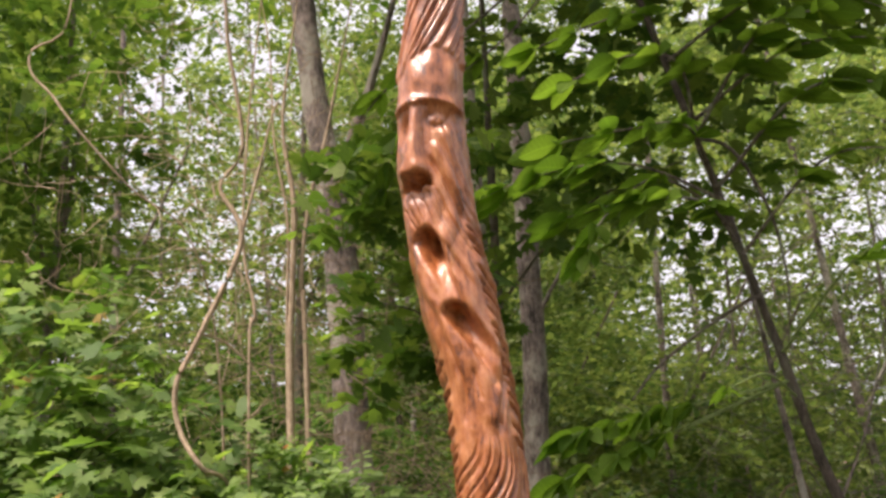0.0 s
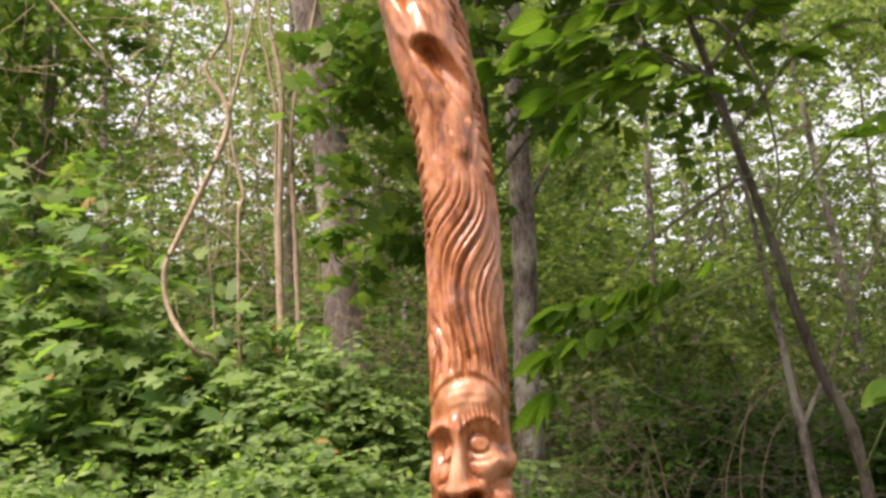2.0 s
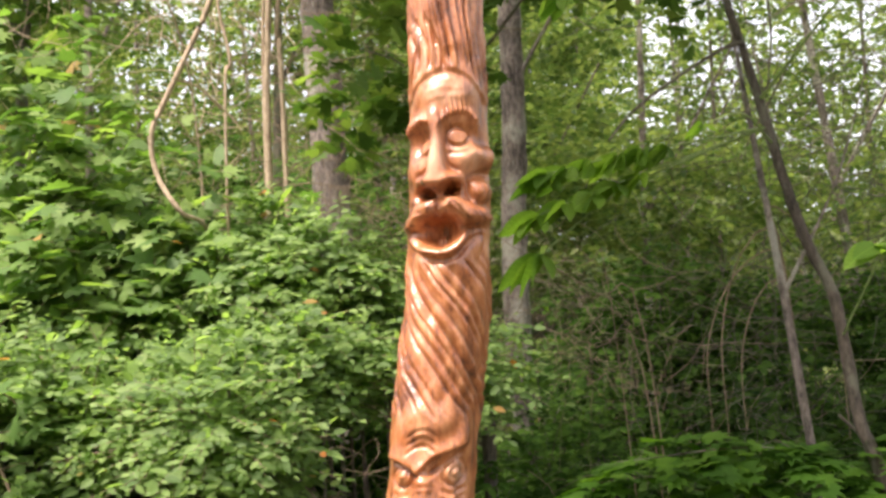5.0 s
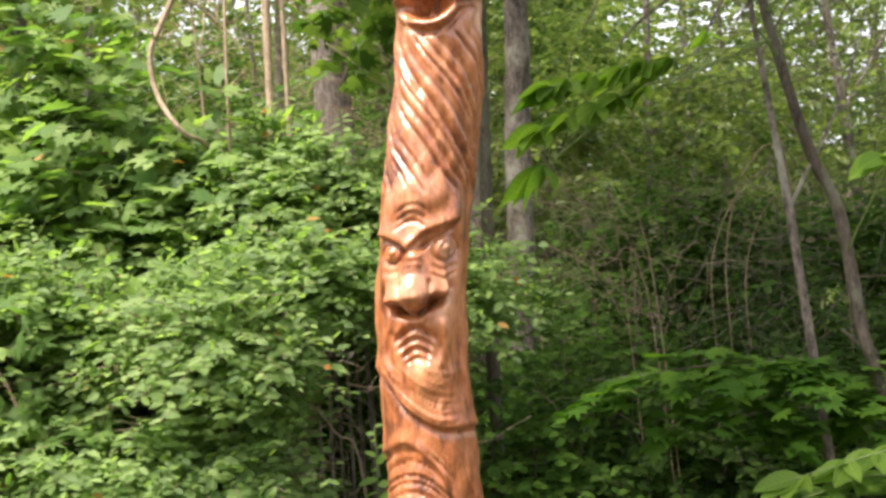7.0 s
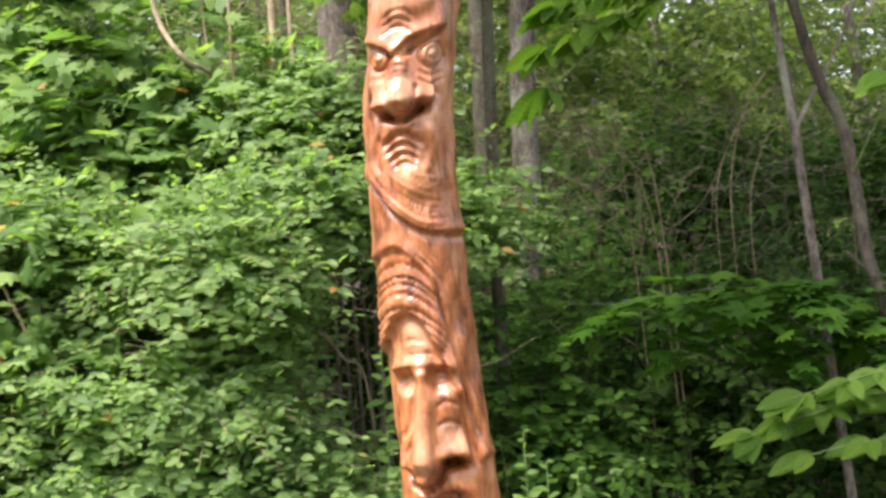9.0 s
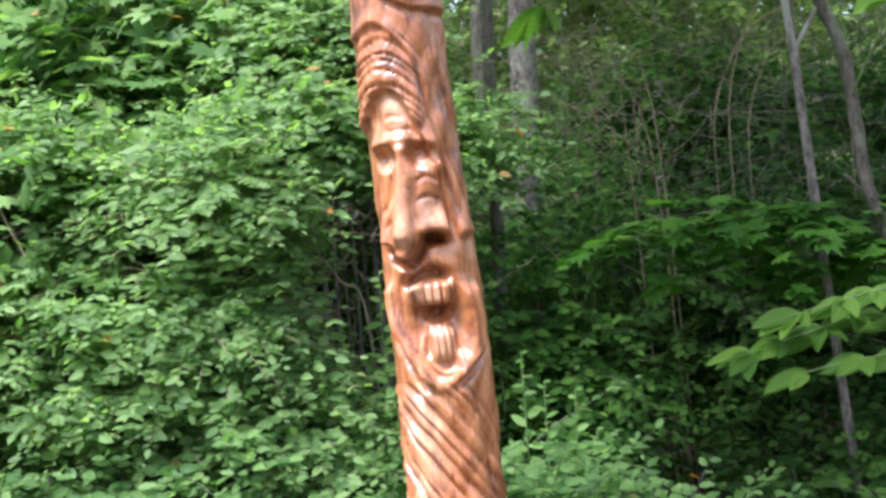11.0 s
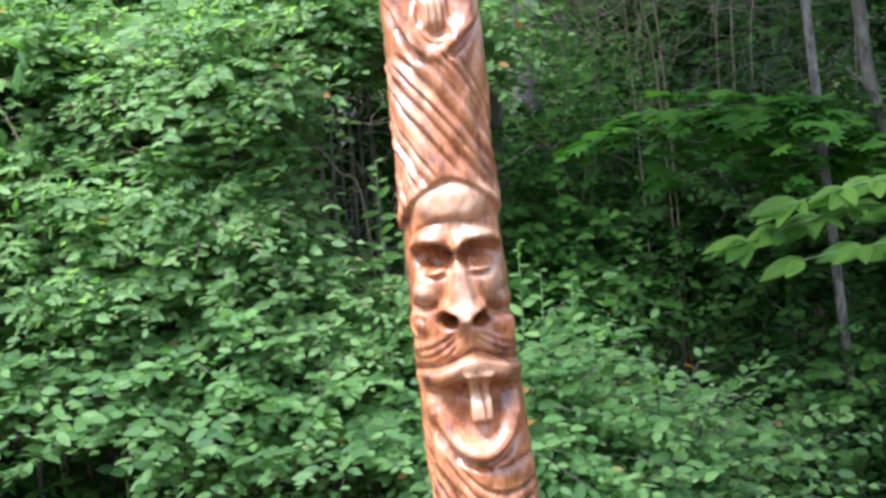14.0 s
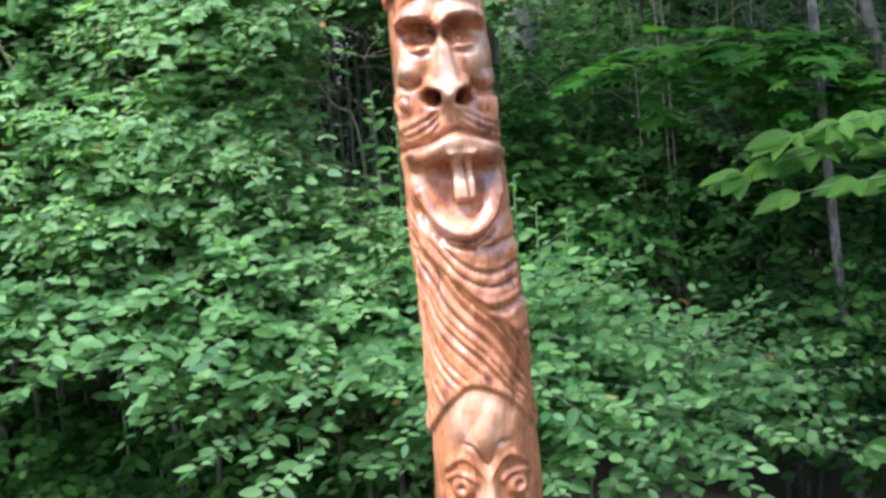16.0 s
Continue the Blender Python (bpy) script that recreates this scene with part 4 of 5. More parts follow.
def shrub(name, label, cx, cy, rx, ry, top, count, leaf, shape, material, group, per=9, length=0.24, singles=0, low=None, category="shrub", jitter=0.25, droop=0.25, single_shape=None, bark=None, face=-0.75):
    """Stems from one root, with leafy sprays over a rounded crown. The singles nearest to the path are leaves of their own."""
    gz = float(height(np.array(cx), np.array(cy)))
    low = gz if low is None else low
    ob = thing(name, (cx, cy, gz), label, category, group)
    u = unit(count)
    u[:, 2] = np.abs(u[:, 2]) * 0.9 + rng.uniform(-0.55, 0.1, count)
    shell = rng.uniform(0.18, 1.0, count) ** 0.6
    mid, half = (low + top) / 2, (top - low) / 2
    lump = 1 + 0.2 * np.sin(u[:, 0] * 5 + cx * 7) + 0.16 * np.sin(u[:, 2] * 6 + cy * 5)
    roots = np.stack([cx + rx * u[:, 0] * shell * lump, cy + ry * u[:, 1] * shell * lump, mid + half * np.clip(u[:, 2], -1, 1) * shell * lump], -1)
    roots[:, 2] = np.maximum(roots[:, 2], gz + 0.05)
    heads = u * [1, 1, 0.25] + rng.normal(0, 0.35, (count, 3)) * [1, 1, 0.4] + [0, -0.35, 0.12]
    clear = ~in_hollow(roots)
    at, ahead, up, size, twigs = sprays(roots[clear], heads[clear], per, length, leaf, droop, jitter, face)
    clear = ~in_hollow(at) | (rng.random(len(at)) < 0.25)
    at, ahead, up, size = at[clear], ahead[clear], up[clear], size[clear]
    stems = []
    for k in range(4):
        a = k * 1.6 + cx
        tip = (cx + rx * 0.6 * math.cos(a), cy + ry * 0.6 * math.sin(a), mid + half * 0.7 * rng.uniform(0.6, 1.1))
        stems.append([(cx + 0.05 * math.cos(a), cy + 0.05 * math.sin(a), gz - 0.03, 0.009), (cx + rx * 0.3 * math.cos(a + 0.3), cy + ry * 0.3 * math.sin(a), mid, 0.006), (*tip, 0.003)])
    for s in stems:
        part("stem", tubes("stem", [s], bark or BARK_DARK, 6, 0.08), ob)
    pick = rng.choice(len(twigs), min(len(twigs), 220), replace=False)
    part("twig_mass", tubes("twig_mass", [twigs[k] for k in pick], bark or TWIG, 3, 0.2), ob, kind="stuff")
    order = np.argsort(at[:, 1])
    own, rest = order[:singles], order[singles:]
    if singles:
        one = single_shape or shape
        leaf_objects(one, at[own], ahead[own], up[own], size[own], material, ob, SHARED.setdefault(material.name + str(len(one[0])), {}))
    part("foliage", leaf_mesh("foliage", shape, at[rest], ahead[rest], up[rest], size[rest], material), ob, kind="stuff")
    return ob


HEDGE = "shrubs of the thicket"
for cx, cy, rx, ry, low, top, n in ((-1.85, 3.25, 0.3, 0.2, 0.8, 1.75, 90), (-1.25, 3.2, 0.25, 0.2, 0.7, 1.6, 70), (-1.95, 4.3, 0.6, 0.4, 1.0, 3.1, 330), (-1.3, 4.1, 0.5, 0.4, 0.9, 2.7, 330), (-2.5, 4.0, 0.5, 0.4, 0.9, 2.9, 200)):
    shrub("maple_sapling", "leafy maple sapling with lobed leaves, some tinged orange", cx, cy, rx, ry, top, int(n * 1.5), 0.085, LOBED, LEAF_MAPLE, HEDGE, 6, 0.26, 40, low, "sapling")
# upper thicket: fine-leaved, loose and sunlit
for cx, cy, rx, ry, low, top, n, one in (
        (-0.78, 4.0, 0.42, 0.36, 1.2, 2.25, 520, 0), (-0.36, 3.9, 0.36, 0.3, 1.2, 1.85, 380, 0), (-0.52, 3.95, 0.26, 0.2, 1.6, 2.2, 170, 0),
        (-1.75, 3.5, 0.5, 0.36, 0.4, 1.85, 620, 60), (-1.1, 3.45, 0.46, 0.36, 0.4, 1.7, 620, 80), (-0.6, 3.2, 0.36, 0.26, 0.05, 0.9, 400, 90),
        (-1.5, 3.3, 0.42, 0.28, 0.95, 1.8, 420, 60), (-0.98, 3.35, 0.36, 0.26, 0.9, 1.75, 400, 60), (-2.05, 3.3, 0.4, 0.3, 0.9, 1.9, 300, 0), (-0.62, 3.6, 0.3, 0.25, 1.25, 1.85, 320, 0),
        (-0.8, 3.0, 0.22, 0.2, 0.75, 1.35, 200, 40), (-0.78, 3.05, 0.2, 0.2, 1.2, 1.6, 120, 20), (-1.65, 3.0, 0.48, 0.24, 0.5, 1.4, 460, 70), (-1.05, 3.0, 0.42, 0.24, 0.5, 1.3, 430, 70), (-0.55, 2.92, 0.26, 0.18, 0.45, 0.92, 130, 50)):
    shrub("honeysuckle_shrub", "dense light green shrub with small oval leaves", cx, cy, rx, ry, top, int(n * 2.1), 0.037, FOLDED, LEAF_SHRUB, HEDGE, 13, 0.22, one, low, "shrub", 0.26, 0.25, OVATE)
# lower thicket: larger oval leaves in arching two-ranked sprays, leaf colour darkened as shade
for cx, cy, rx, ry, low, top, n, one in (
        (-1.4, 2.95, 0.45, 0.28, 0.34, 0.98, 260, 150), (-0.9, 2.88, 0.4, 0.28, 0.32, 0.88, 250, 170), (-0.4, 2.82, 0.38, 0.28, 0.12, 0.78, 270, 180),
        (0.05, 2.92, 0.34, 0.28, -0.1, 0.68, 300, 180), (0.42, 3.05, 0.3, 0.26, -0.1, 0.5, 120, 150)):
    shrub("honeysuckle_shrub", "green shrub with oval leaves in arching flat sprays", cx, cy, rx, ry, top, int(n * 1.15), 0.043, FOLDED, LEAF_LOWER_SHADED, HEDGE, 15, 0.32, one, low, "shrub", 0.22, 0.12, OVATE, BARK_DARK, -0.6)
# dark leaf colours stand in for shade in hollows and under trees
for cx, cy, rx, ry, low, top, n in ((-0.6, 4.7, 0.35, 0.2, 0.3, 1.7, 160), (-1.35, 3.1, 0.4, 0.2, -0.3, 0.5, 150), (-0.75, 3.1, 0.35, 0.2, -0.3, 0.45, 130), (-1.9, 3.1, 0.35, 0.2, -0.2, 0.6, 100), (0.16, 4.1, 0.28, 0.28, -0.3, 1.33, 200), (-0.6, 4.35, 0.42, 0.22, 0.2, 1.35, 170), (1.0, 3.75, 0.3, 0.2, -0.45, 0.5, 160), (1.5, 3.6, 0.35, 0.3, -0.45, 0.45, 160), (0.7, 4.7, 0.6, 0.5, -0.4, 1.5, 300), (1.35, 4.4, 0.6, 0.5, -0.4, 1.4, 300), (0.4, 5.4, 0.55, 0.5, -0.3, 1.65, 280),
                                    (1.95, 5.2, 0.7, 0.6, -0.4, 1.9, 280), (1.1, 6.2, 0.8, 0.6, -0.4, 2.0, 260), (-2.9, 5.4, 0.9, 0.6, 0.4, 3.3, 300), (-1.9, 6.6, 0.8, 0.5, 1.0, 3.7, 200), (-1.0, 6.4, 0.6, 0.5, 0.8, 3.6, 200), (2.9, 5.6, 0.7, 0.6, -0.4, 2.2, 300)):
    shrub("undergrowth_bush", "dark green understorey bush with small leaves", cx, cy, rx, ry, top, int(n * 2.3), 0.046, FOLDED, LEAF_DEEP_SHADED if cx > 0.5 else LEAF_UNDER_SHADED, "bushes of the understorey", 13, 0.3, 0, low, "bush", bark=BARK_SHADED if cx > 0.3 else BARK_DARK)

# the darkened leaf colours here also carry painted shade
for cx, cy, rx, ry, low, top, n, leaf_kind in ((0.95, 6.3, 0.5, 0.3, 1.1, 2.3, 190, LEAF_UNDER_SHADED), (1.7, 6.2, 0.55, 0.3, 1.0, 2.15, 190, LEAF_UNDER_SHADED), (2.5, 6.1, 0.5, 0.3, 1.0, 2.1, 150, LEAF_UNDER_SHADED), (0.7, 7.4, 1.0, 0.5, -0.4, 2.0, 340, LEAF_DEEP_SHADED), (2.2, 7.0, 1.0, 0.6, -0.4, 2.0, 340, LEAF_DEEP_SHADED), (3.3, 7.6, 1.0, 0.6, -0.4, 2.3, 300, LEAF_DEEP_SHADED), (1.5, 5.7, 0.8, 0.4, -0.4, 1.8, 360, LEAF_DEEP_SHADED), (-1.6, 6.0, 0.8, 0.6, 0.6, 2.8, 280, LEAF_FAR), (-0.5, 6.3, 0.7, 0.5, 0.3, 2.3, 240, LEAF_FAR)):
    shrub("undergrowth_bush", "leafy bush under the trees behind the thicket", cx, cy, rx, ry, top, int(n * 1.8), 0.055, FOLDED, leaf_kind, "bushes of the understorey", 10, 0.3, 0, low, "bush", bark=BARK_SHADED if cx > 0.3 else BARK_DARK)


def weed_stalk(x, y, top, leaf, pairs, lean):
    """A thin upright stalk with leaves set round its upper half, smaller towards the tip."""
    g = float(height(np.array(x), np.array(y)))
    ob = thing("weed_stalk", (x, y, g), "thin upright pale green weed stalk with light green leaves", "weed", "weeds of the thicket")
    path = [(x, y, g - 0.02, 0.004), (x + lean * 0.5, y, 0.5 * (g + top), 0.0035), (x + lean, y - 0.02, top, 0.002)]
    part("stem", tubes("stem", [path], STALK, 6, 0.06), ob)
    n = pairs * 2
    at, ahead, up, size = [], [], [], []
    for k in range(n):
        s = 1 - 0.34 * (k / n) / max(top - g, 0.6)
        a = k * 2.4 + rng.uniform(-0.4, 0.4)
        v = np.array([math.cos(a), math.sin(a) * 0.7, 0.3 + rng.normal(0, 0.25)])
        at.append((x + lean * s, y - 0.02 * s, g + (top - g) * s))
        ahead.append(v)
        up.append((rng.normal(0, 0.4), -0.8 + rng.normal(0, 0.3), 1.0))
        size.append(leaf * (0.45 + 0.6 * min(1.0, 2.0 * k / n)) * rng.uniform(0.8, 1.15))
    leaf_objects(OVATE, np.array(at), np.array(ahead), np.array(up), np.array(size), LEAF_WEED, ob, SHARED.setdefault("weed", {}))


for x, y, top, leaf, pairs, lean in ((-1.12, 2.9, 0.98, 0.05, 5, 0.02), (-1.02, 2.92, 1.06, 0.045, 5, -0.02), (-0.95, 2.9, 1.02, 0.05, 5, 0.01), (-0.86, 2.9, 1.0, 0.045, 5, 0.03), (-1.3, 2.95, 1.06, 0.05, 5, -0.03),
                                     (-0.38, 3.2, 1.17, 0.06, 8, 0.02), (-0.32, 3.15, 1.08, 0.055, 8, 0.03), (-0.44, 3.1, 1.03, 0.06, 8, -0.03), (-0.36, 3.05, 0.95, 0.055, 8, 0.02), (-0.5, 3.0, 0.95, 0.055, 7, -0.06), (-0.27, 3.05, 0.9, 0.055, 7, 0.05), (-0.58, 2.95, 0.9, 0.05, 7, -0.04), (-0.68, 2.9, 0.98, 0.05, 7, 0.03), (-0.75, 2.88, 0.92, 0.055, 7, -0.02), (-0.62, 2.85, 0.82, 0.05, 7, 0.03), (-0.48, 2.85, 0.84, 0.055, 7, -0.03),
                                     (0.14, 3.2, 0.78, 0.055, 7, 0.05), (0.08, 3.15, 0.82, 0.055, 8, 0.02), (0.2, 3.1, 0.68, 0.05, 6, 0.04), (0.03, 3.2, 0.9, 0.05, 7, 0.01)):
    weed_stalk(x, y, top, leaf, pairs, lean)

# ---- trees ----
def tree(name, label, trunk, limbs, crowns, leaf, shape, material, bark, group="", sides=12, per=7, length=0.5, category="tree", face=0.35, jitter=0.32):
    """Trunk and limbs as tapered tubes; crowns: x, y, z, radius, flatness and number of sprays of each clump."""
    ob = thing(name, trunk[0][:3], label, category, group)
    part("trunk", tubes("trunk", [trunk], bark, sides, 0.07, 0.05), ob)
    for limb in limbs:
        part("limb", tubes("limb", [limb], bark, 7, 0.08), ob)
    if crowns:
        at, ahead, up, size = [], [], [], []
        for x, y, z, r, flat, n in crowns:
            u = unit(n)
            roots = np.array([x, y, z]) + u * [r, r, r * flat] * (rng.random((n, 1)) ** 0.5)
            got = sprays(roots, u * [1, 1, 0.3] + rng.normal(0, 0.5, (n, 3)) * [1, 1, 0.3], per, length, leaf, 0.25, jitter, face)
            for lst, g in zip((at, ahead, up, size), got):
                lst.append(g)
        part("crown", leaf_mesh("crown", shape, np.vstack(at), np.vstack(ahead), np.vstack(up), np.concatenate(size), material), ob, kind="stuff")
    return ob


def base(x, y):
    return float(height(np.array(float(x)), np.array(float(y)))) - 0.05


WOODS = "trees of the wood"
tree("forest_tree", "grey-barked forest tree with a straight lichened trunk", [(-0.66, 5.2, base(-0.66, 5.2), 0.12), (-0.69, 5.2, 2.2, 0.092), (-0.72, 5.2, 3.5, 0.082), (-0.84, 5.2, 4.6, 0.065), (-0.95, 5.2, 7.5, 0.05)],
     [[(-0.73, 5.2, 3.7, 0.04), (-0.45, 5.1, 4.4, 0.02), (-0.2, 5.0, 5.2, 0.01)]], [(-0.6, 5.2, 6.2, 1.2, 0.5, 60)], 0.09, LOBED, LEAF_CANOPY, BARK, WOODS)
tree("forest_tree", "grey-brown forest tree with a slim furrowed trunk", [(0.08, 6.0, base(0.08, 6), 0.095), (0.16, 6, 1.5, 0.074), (0.2, 6, 2.4, 0.07), (0.25, 6, 3.4, 0.066), (0.35, 6, 7.5, 0.04)],
     [[(0.24, 6, 3.1, 0.015), (0.5, 5.9, 3.5, 0.01), (0.8, 5.9, 3.9, 0.005)]], [(0.4, 6, 6.4, 1.1, 0.5, 60)], 0.09, LOBED, LEAF_CANOPY, BARK, WOODS)
tree("forest_tree", "slim dark forest tree half hidden behind the staff", [(-0.18, 7.5, base(-0.18, 7.5), 0.085), (-0.1, 7.5, 1.6, 0.07), (-0.05, 7.5, 2.4, 0.066), (0.0, 7.5, 7.0, 0.04)], [], [(0, 7.5, 6.5, 1.0, 0.5, 40)], 0.1, SIMPLE, LEAF_CANOPY, BARK_DARK, WOODS)
tree("thin_tree", "thin pale grey tree trunk among the undergrowth", [(1.16, 3.6, -0.5, 0.02), (1.11, 3.6, 0.26, 0.016), (1.06, 3.6, 0.92, 0.015), (1.0, 3.6, 1.71, 0.014), (0.97, 3.7, 2.3, 0.01), (0.93, 3.8, 3.0, 0.004)],
     [[(1.0, 3.6, 1.75, 0.008), (1.2, 3.6, 2.1, 0.005), (1.35, 3.6, 2.5, 0.002)]], [], 0.07, SIMPLE, LEAF_CANOPY, BARK, WOODS)

# leaning sapling with broad-leaved branches
lean = thing("leaning_sapling", (1.42, 3.6, base(1.42, 3.6)), "leaning dark-barked sapling with large drooping green leaves", "sapling")
part("trunk", tubes("trunk", [[(1.42, 3.6, base(1.42, 3.6), 0.028), (1.27, 3.6, 1.0, 0.023), (1.2, 3.6, 1.32, 0.021), (1.155, 3.6, 1.73, 0.019), (1.07, 3.6, 1.97, 0.018), (0.935, 3.6, 2.6, 0.015), (0.775, 3.6, 3.32, 0.0135), (0.67, 3.6, 3.77, 0.012), (0.5, 3.6, 4.6, 0.009)]], BARK_SHADED, 10, 0.05, 0.09), lean)


def leafy_branch(parent, path, stations, leaf, whorl=5, name="branch", tilt=0.0, hang=0.12):
    """A thin branch with big leaves; at each station leaves spread like the leaflets of a fan."""
    q = smooth_path(path, 0.03)
    b = part(name, tubes(name, [path], STALK if path[0][3] < 0.0065 else BARK, 6, 0.03), parent)
    at, ahead, up, size = [], [], [], []
    for s in stations:
        k = min(int(s * (len(q) - 1)), len(q) - 2)
        p, fwd = q[k, :3], q[k + 1, :3] - q[k, :3]
        fwd = fwd / np.linalg.norm(fwd)
        for w in range(whorl):
            turn = (w - (whorl - 1) / 2) * (2.3 / max(whorl - 1, 1)) + rng.normal(0, 0.15)
            c, sn = math.cos(turn), math.sin(turn)
            v = np.array([fwd[0] * c - fwd[1] * sn, (fwd[0] * sn + fwd[1] * c) * 0.8, fwd[2] * 0.4 - hang + rng.normal(0, 0.1)])
            at.append(p); ahead.append(v); up.append(np.array([0, -0.6 - tilt, 1.0]) + rng.normal(0, 0.32, 3))
            size.append(leaf * (1.15 - 0.28 * abs(turn)) * rng.uniform(0.85, 1.1))
    leaf_objects(LONG, np.array(at), np.array(ahead), np.array(up), np.array(size), LEAF_BROAD, b, SHARED.setdefault("big", {}))
    return b


UNDERSIDE = -1.25
for path, stations, leaf, whorl in (
        ([(0.84, 3.58, 3.0, 0.008), (0.7, 3.2, 3.08, 0.005), (0.5, 3.05, 3.03, 0.0035), (0.24, 3.0, 2.98, 0.002)], (0.35, 0.5, 0.65, 0.8, 1.0), 0.15, 4),
        ([(0.88, 3.58, 2.8, 0.008), (0.72, 3.2, 2.82, 0.005), (0.5, 3.05, 2.8, 0.0035), (0.24, 3.0, 2.74, 0.002)], (0.3, 0.45, 0.6, 0.72, 0.86, 1.0), 0.14, 5),
        ([(0.86, 3.58, 2.9, 0.008), (0.6, 3.3, 2.95, 0.005), (0.4, 3.2, 2.8, 0.003), (0.32, 3.15, 2.66, 0.002)], (0.5, 0.7, 0.85, 1.0), 0.14, 5),
        ([(0.8, 3.58, 3.15, 0.008), (0.7, 3.2, 3.3, 0.005), (0.5, 3.0, 3.25, 0.003), (0.3, 2.95, 3.15, 0.002)], (0.4, 0.6, 0.8, 1.0), 0.14, 4),
        ([(0.85, 3.58, 3.0, 0.008), (1.05, 3.2, 3.15, 0.005), (1.2, 3.0, 3.1, 0.003), (1.35, 2.9, 2.95, 0.002)], (0.3, 0.5, 0.65, 0.8, 1.0), 0.15, 5),
        ([(0.8, 3.58, 3.2, 0.008), (0.95, 3.1, 3.35, 0.005), (1.1, 2.9, 3.3, 0.003)], (0.4, 0.6, 0.8, 1.0), 0.15, 5),
        ([(0.98, 3.58, 2.4, 0.006), (1.15, 3.2, 2.6, 0.004), (1.2, 2.9, 2.55, 0.002)], (0.6, 0.8, 1.0), 0.13, 4),
        ([(0.74, 3.58, 3.5, 0.008), (0.95, 3.2, 3.5, 0.005), (1.12, 3.0, 3.42, 0.003), (1.34, 2.95, 3.28, 0.002)], (0.3, 0.48, 0.64, 0.82, 1.0), 0.14, 5),
        ([(0.79, 3.58, 3.25, 0.008), (1.0, 3.15, 3.28, 0.005), (1.2, 2.95, 3.22, 0.003), (1.42, 2.85, 3.1, 0.002)], (0.35, 0.5, 0.66, 0.83, 1.0), 0.14, 5),
        ([(0.9, 3.58, 2.75, 0.007), (1.08, 3.25, 2.92, 0.005), (1.22, 3.05, 2.9, 0.003), (1.4, 2.95, 2.78, 0.002)], (0.4, 0.6, 0.8, 1.0), 0.13, 4),
        ([(0.72, 3.58, 3.55, 0.007), (0.6, 3.2, 3.5, 0.004), (0.42, 3.1, 3.42, 0.003), (0.2, 3.05, 3.32, 0.002)], (0.4, 0.6, 0.8, 1.0), 0.13, 5),
        # mostly hidden branch, added to shade the leaves below it
        ([(0.86, 3.58, 2.95, 0.008), (0.5, 3.1, 2.93, 0.004), (0.2, 2.9, 2.85, 0.003), (-0.02, 2.85, 2.76, 0.002)], (0.62, 0.72, 0.82, 0.91, 1.0), 0.14, 6),
        ([(0.6, 3.6, 4.2, 0.008), (0.2, 3.6, 3.7, 0.005), (-0.2, 3.6, 3.4, 0.0035), (-0.34, 3.6, 3.1, 0.002)], (0.55, 0.66, 0.76, 0.85, 0.93, 1.0), 0.13, 4),
        ([(0.6, 3.6, 4.2, 0.008), (0.1, 3.65, 3.8, 0.005), (-0.35, 3.7, 3.5, 0.0035), (-0.42, 3.7, 3.25, 0.002)], (0.7, 0.8, 0.9, 1.0), 0.13, 4)):
    leafy_branch(lean, path, stations, leaf, whorl, tilt=UNDERSIDE)
for path, stations, leaf, whorl, tilt in (
        ([(0.98, 3.58, 2.3, 0.006), (0.75, 3.4, 2.24, 0.004), (0.45, 3.25, 2.18, 0.003), (0.2, 3.15, 2.12, 0.002)], (0.5, 0.6, 0.7, 0.8, 0.9, 1.0), 0.13, 5, UNDERSIDE),
        ([(0.98, 3.58, 2.3, 0.005), (0.6, 3.3, 2.15, 0.003), (0.36, 3.15, 2.06, 0.002), (0.16, 3.05, 1.98, 0.002)], (0.6, 0.7, 0.8, 0.9, 1.0), 0.13, 4, UNDERSIDE),
        ([(0.98, 3.58, 2.3, 0.005), (0.5, 3.3, 2.1, 0.003), (0.28, 3.1, 1.95, 0.002), (0.17, 3.05, 1.86, 0.002)], (1.0,), 0.15, 4, UNDERSIDE),
        ([(1.0, 3.58, 2.25, 0.005), (0.8, 3.1, 2.25, 0.003), (0.62, 2.85, 2.17, 0.002)], (1.0,), 0.085, 3, UNDERSIDE),
        ([(1.17, 3.58, 1.6, 0.004), (1.2, 3.2, 1.85, 0.003), (1.1, 3.0, 1.83, 0.0015)], (0.6, 1.0), 0.13, 3, 0.0),
        ([(1.3, 3.58, 0.84, 0.004), (1.15, 3.2, 1.0, 0.003), (0.95, 3.05, 1.0, 0.002), (0.78, 3.0, 0.97, 0.0015)], (0.5, 0.68, 0.84, 1.0), 0.115, 4, -0.3),
        ([(1.33, 3.58, 0.7, 0.004), (1.1, 3.2, 0.93, 0.003), (0.86, 3.05, 0.92, 0.002), (0.64, 3.0, 0.87, 0.0015)], (0.4, 0.52, 0.64, 0.76, 0.88, 1.0), 0.12, 4, 0.0),
        ([(1.36, 3.58, 0.5, 0.004), (1.25, 3.2, 0.8, 0.003), (0.98, 3.0, 0.84, 0.0015), (0.78, 2.98, 0.81, 0.0015)], (0.5, 0.66, 0.83, 1.0), 0.12, 4, 0.0),
        ([(1.41, 3.58, 0.02, 0.004), (1.32, 3.3, 0.06, 0.003), (1.13, 3.2, 0.0, 0.0015)], (0.7, 1.0), 0.13, 4, 0.1)):
    leafy_branch(lean, path, stations, leaf, whorl + 2, tilt=tilt, hang=0.3 if tilt == UNDERSIDE else 0.12)

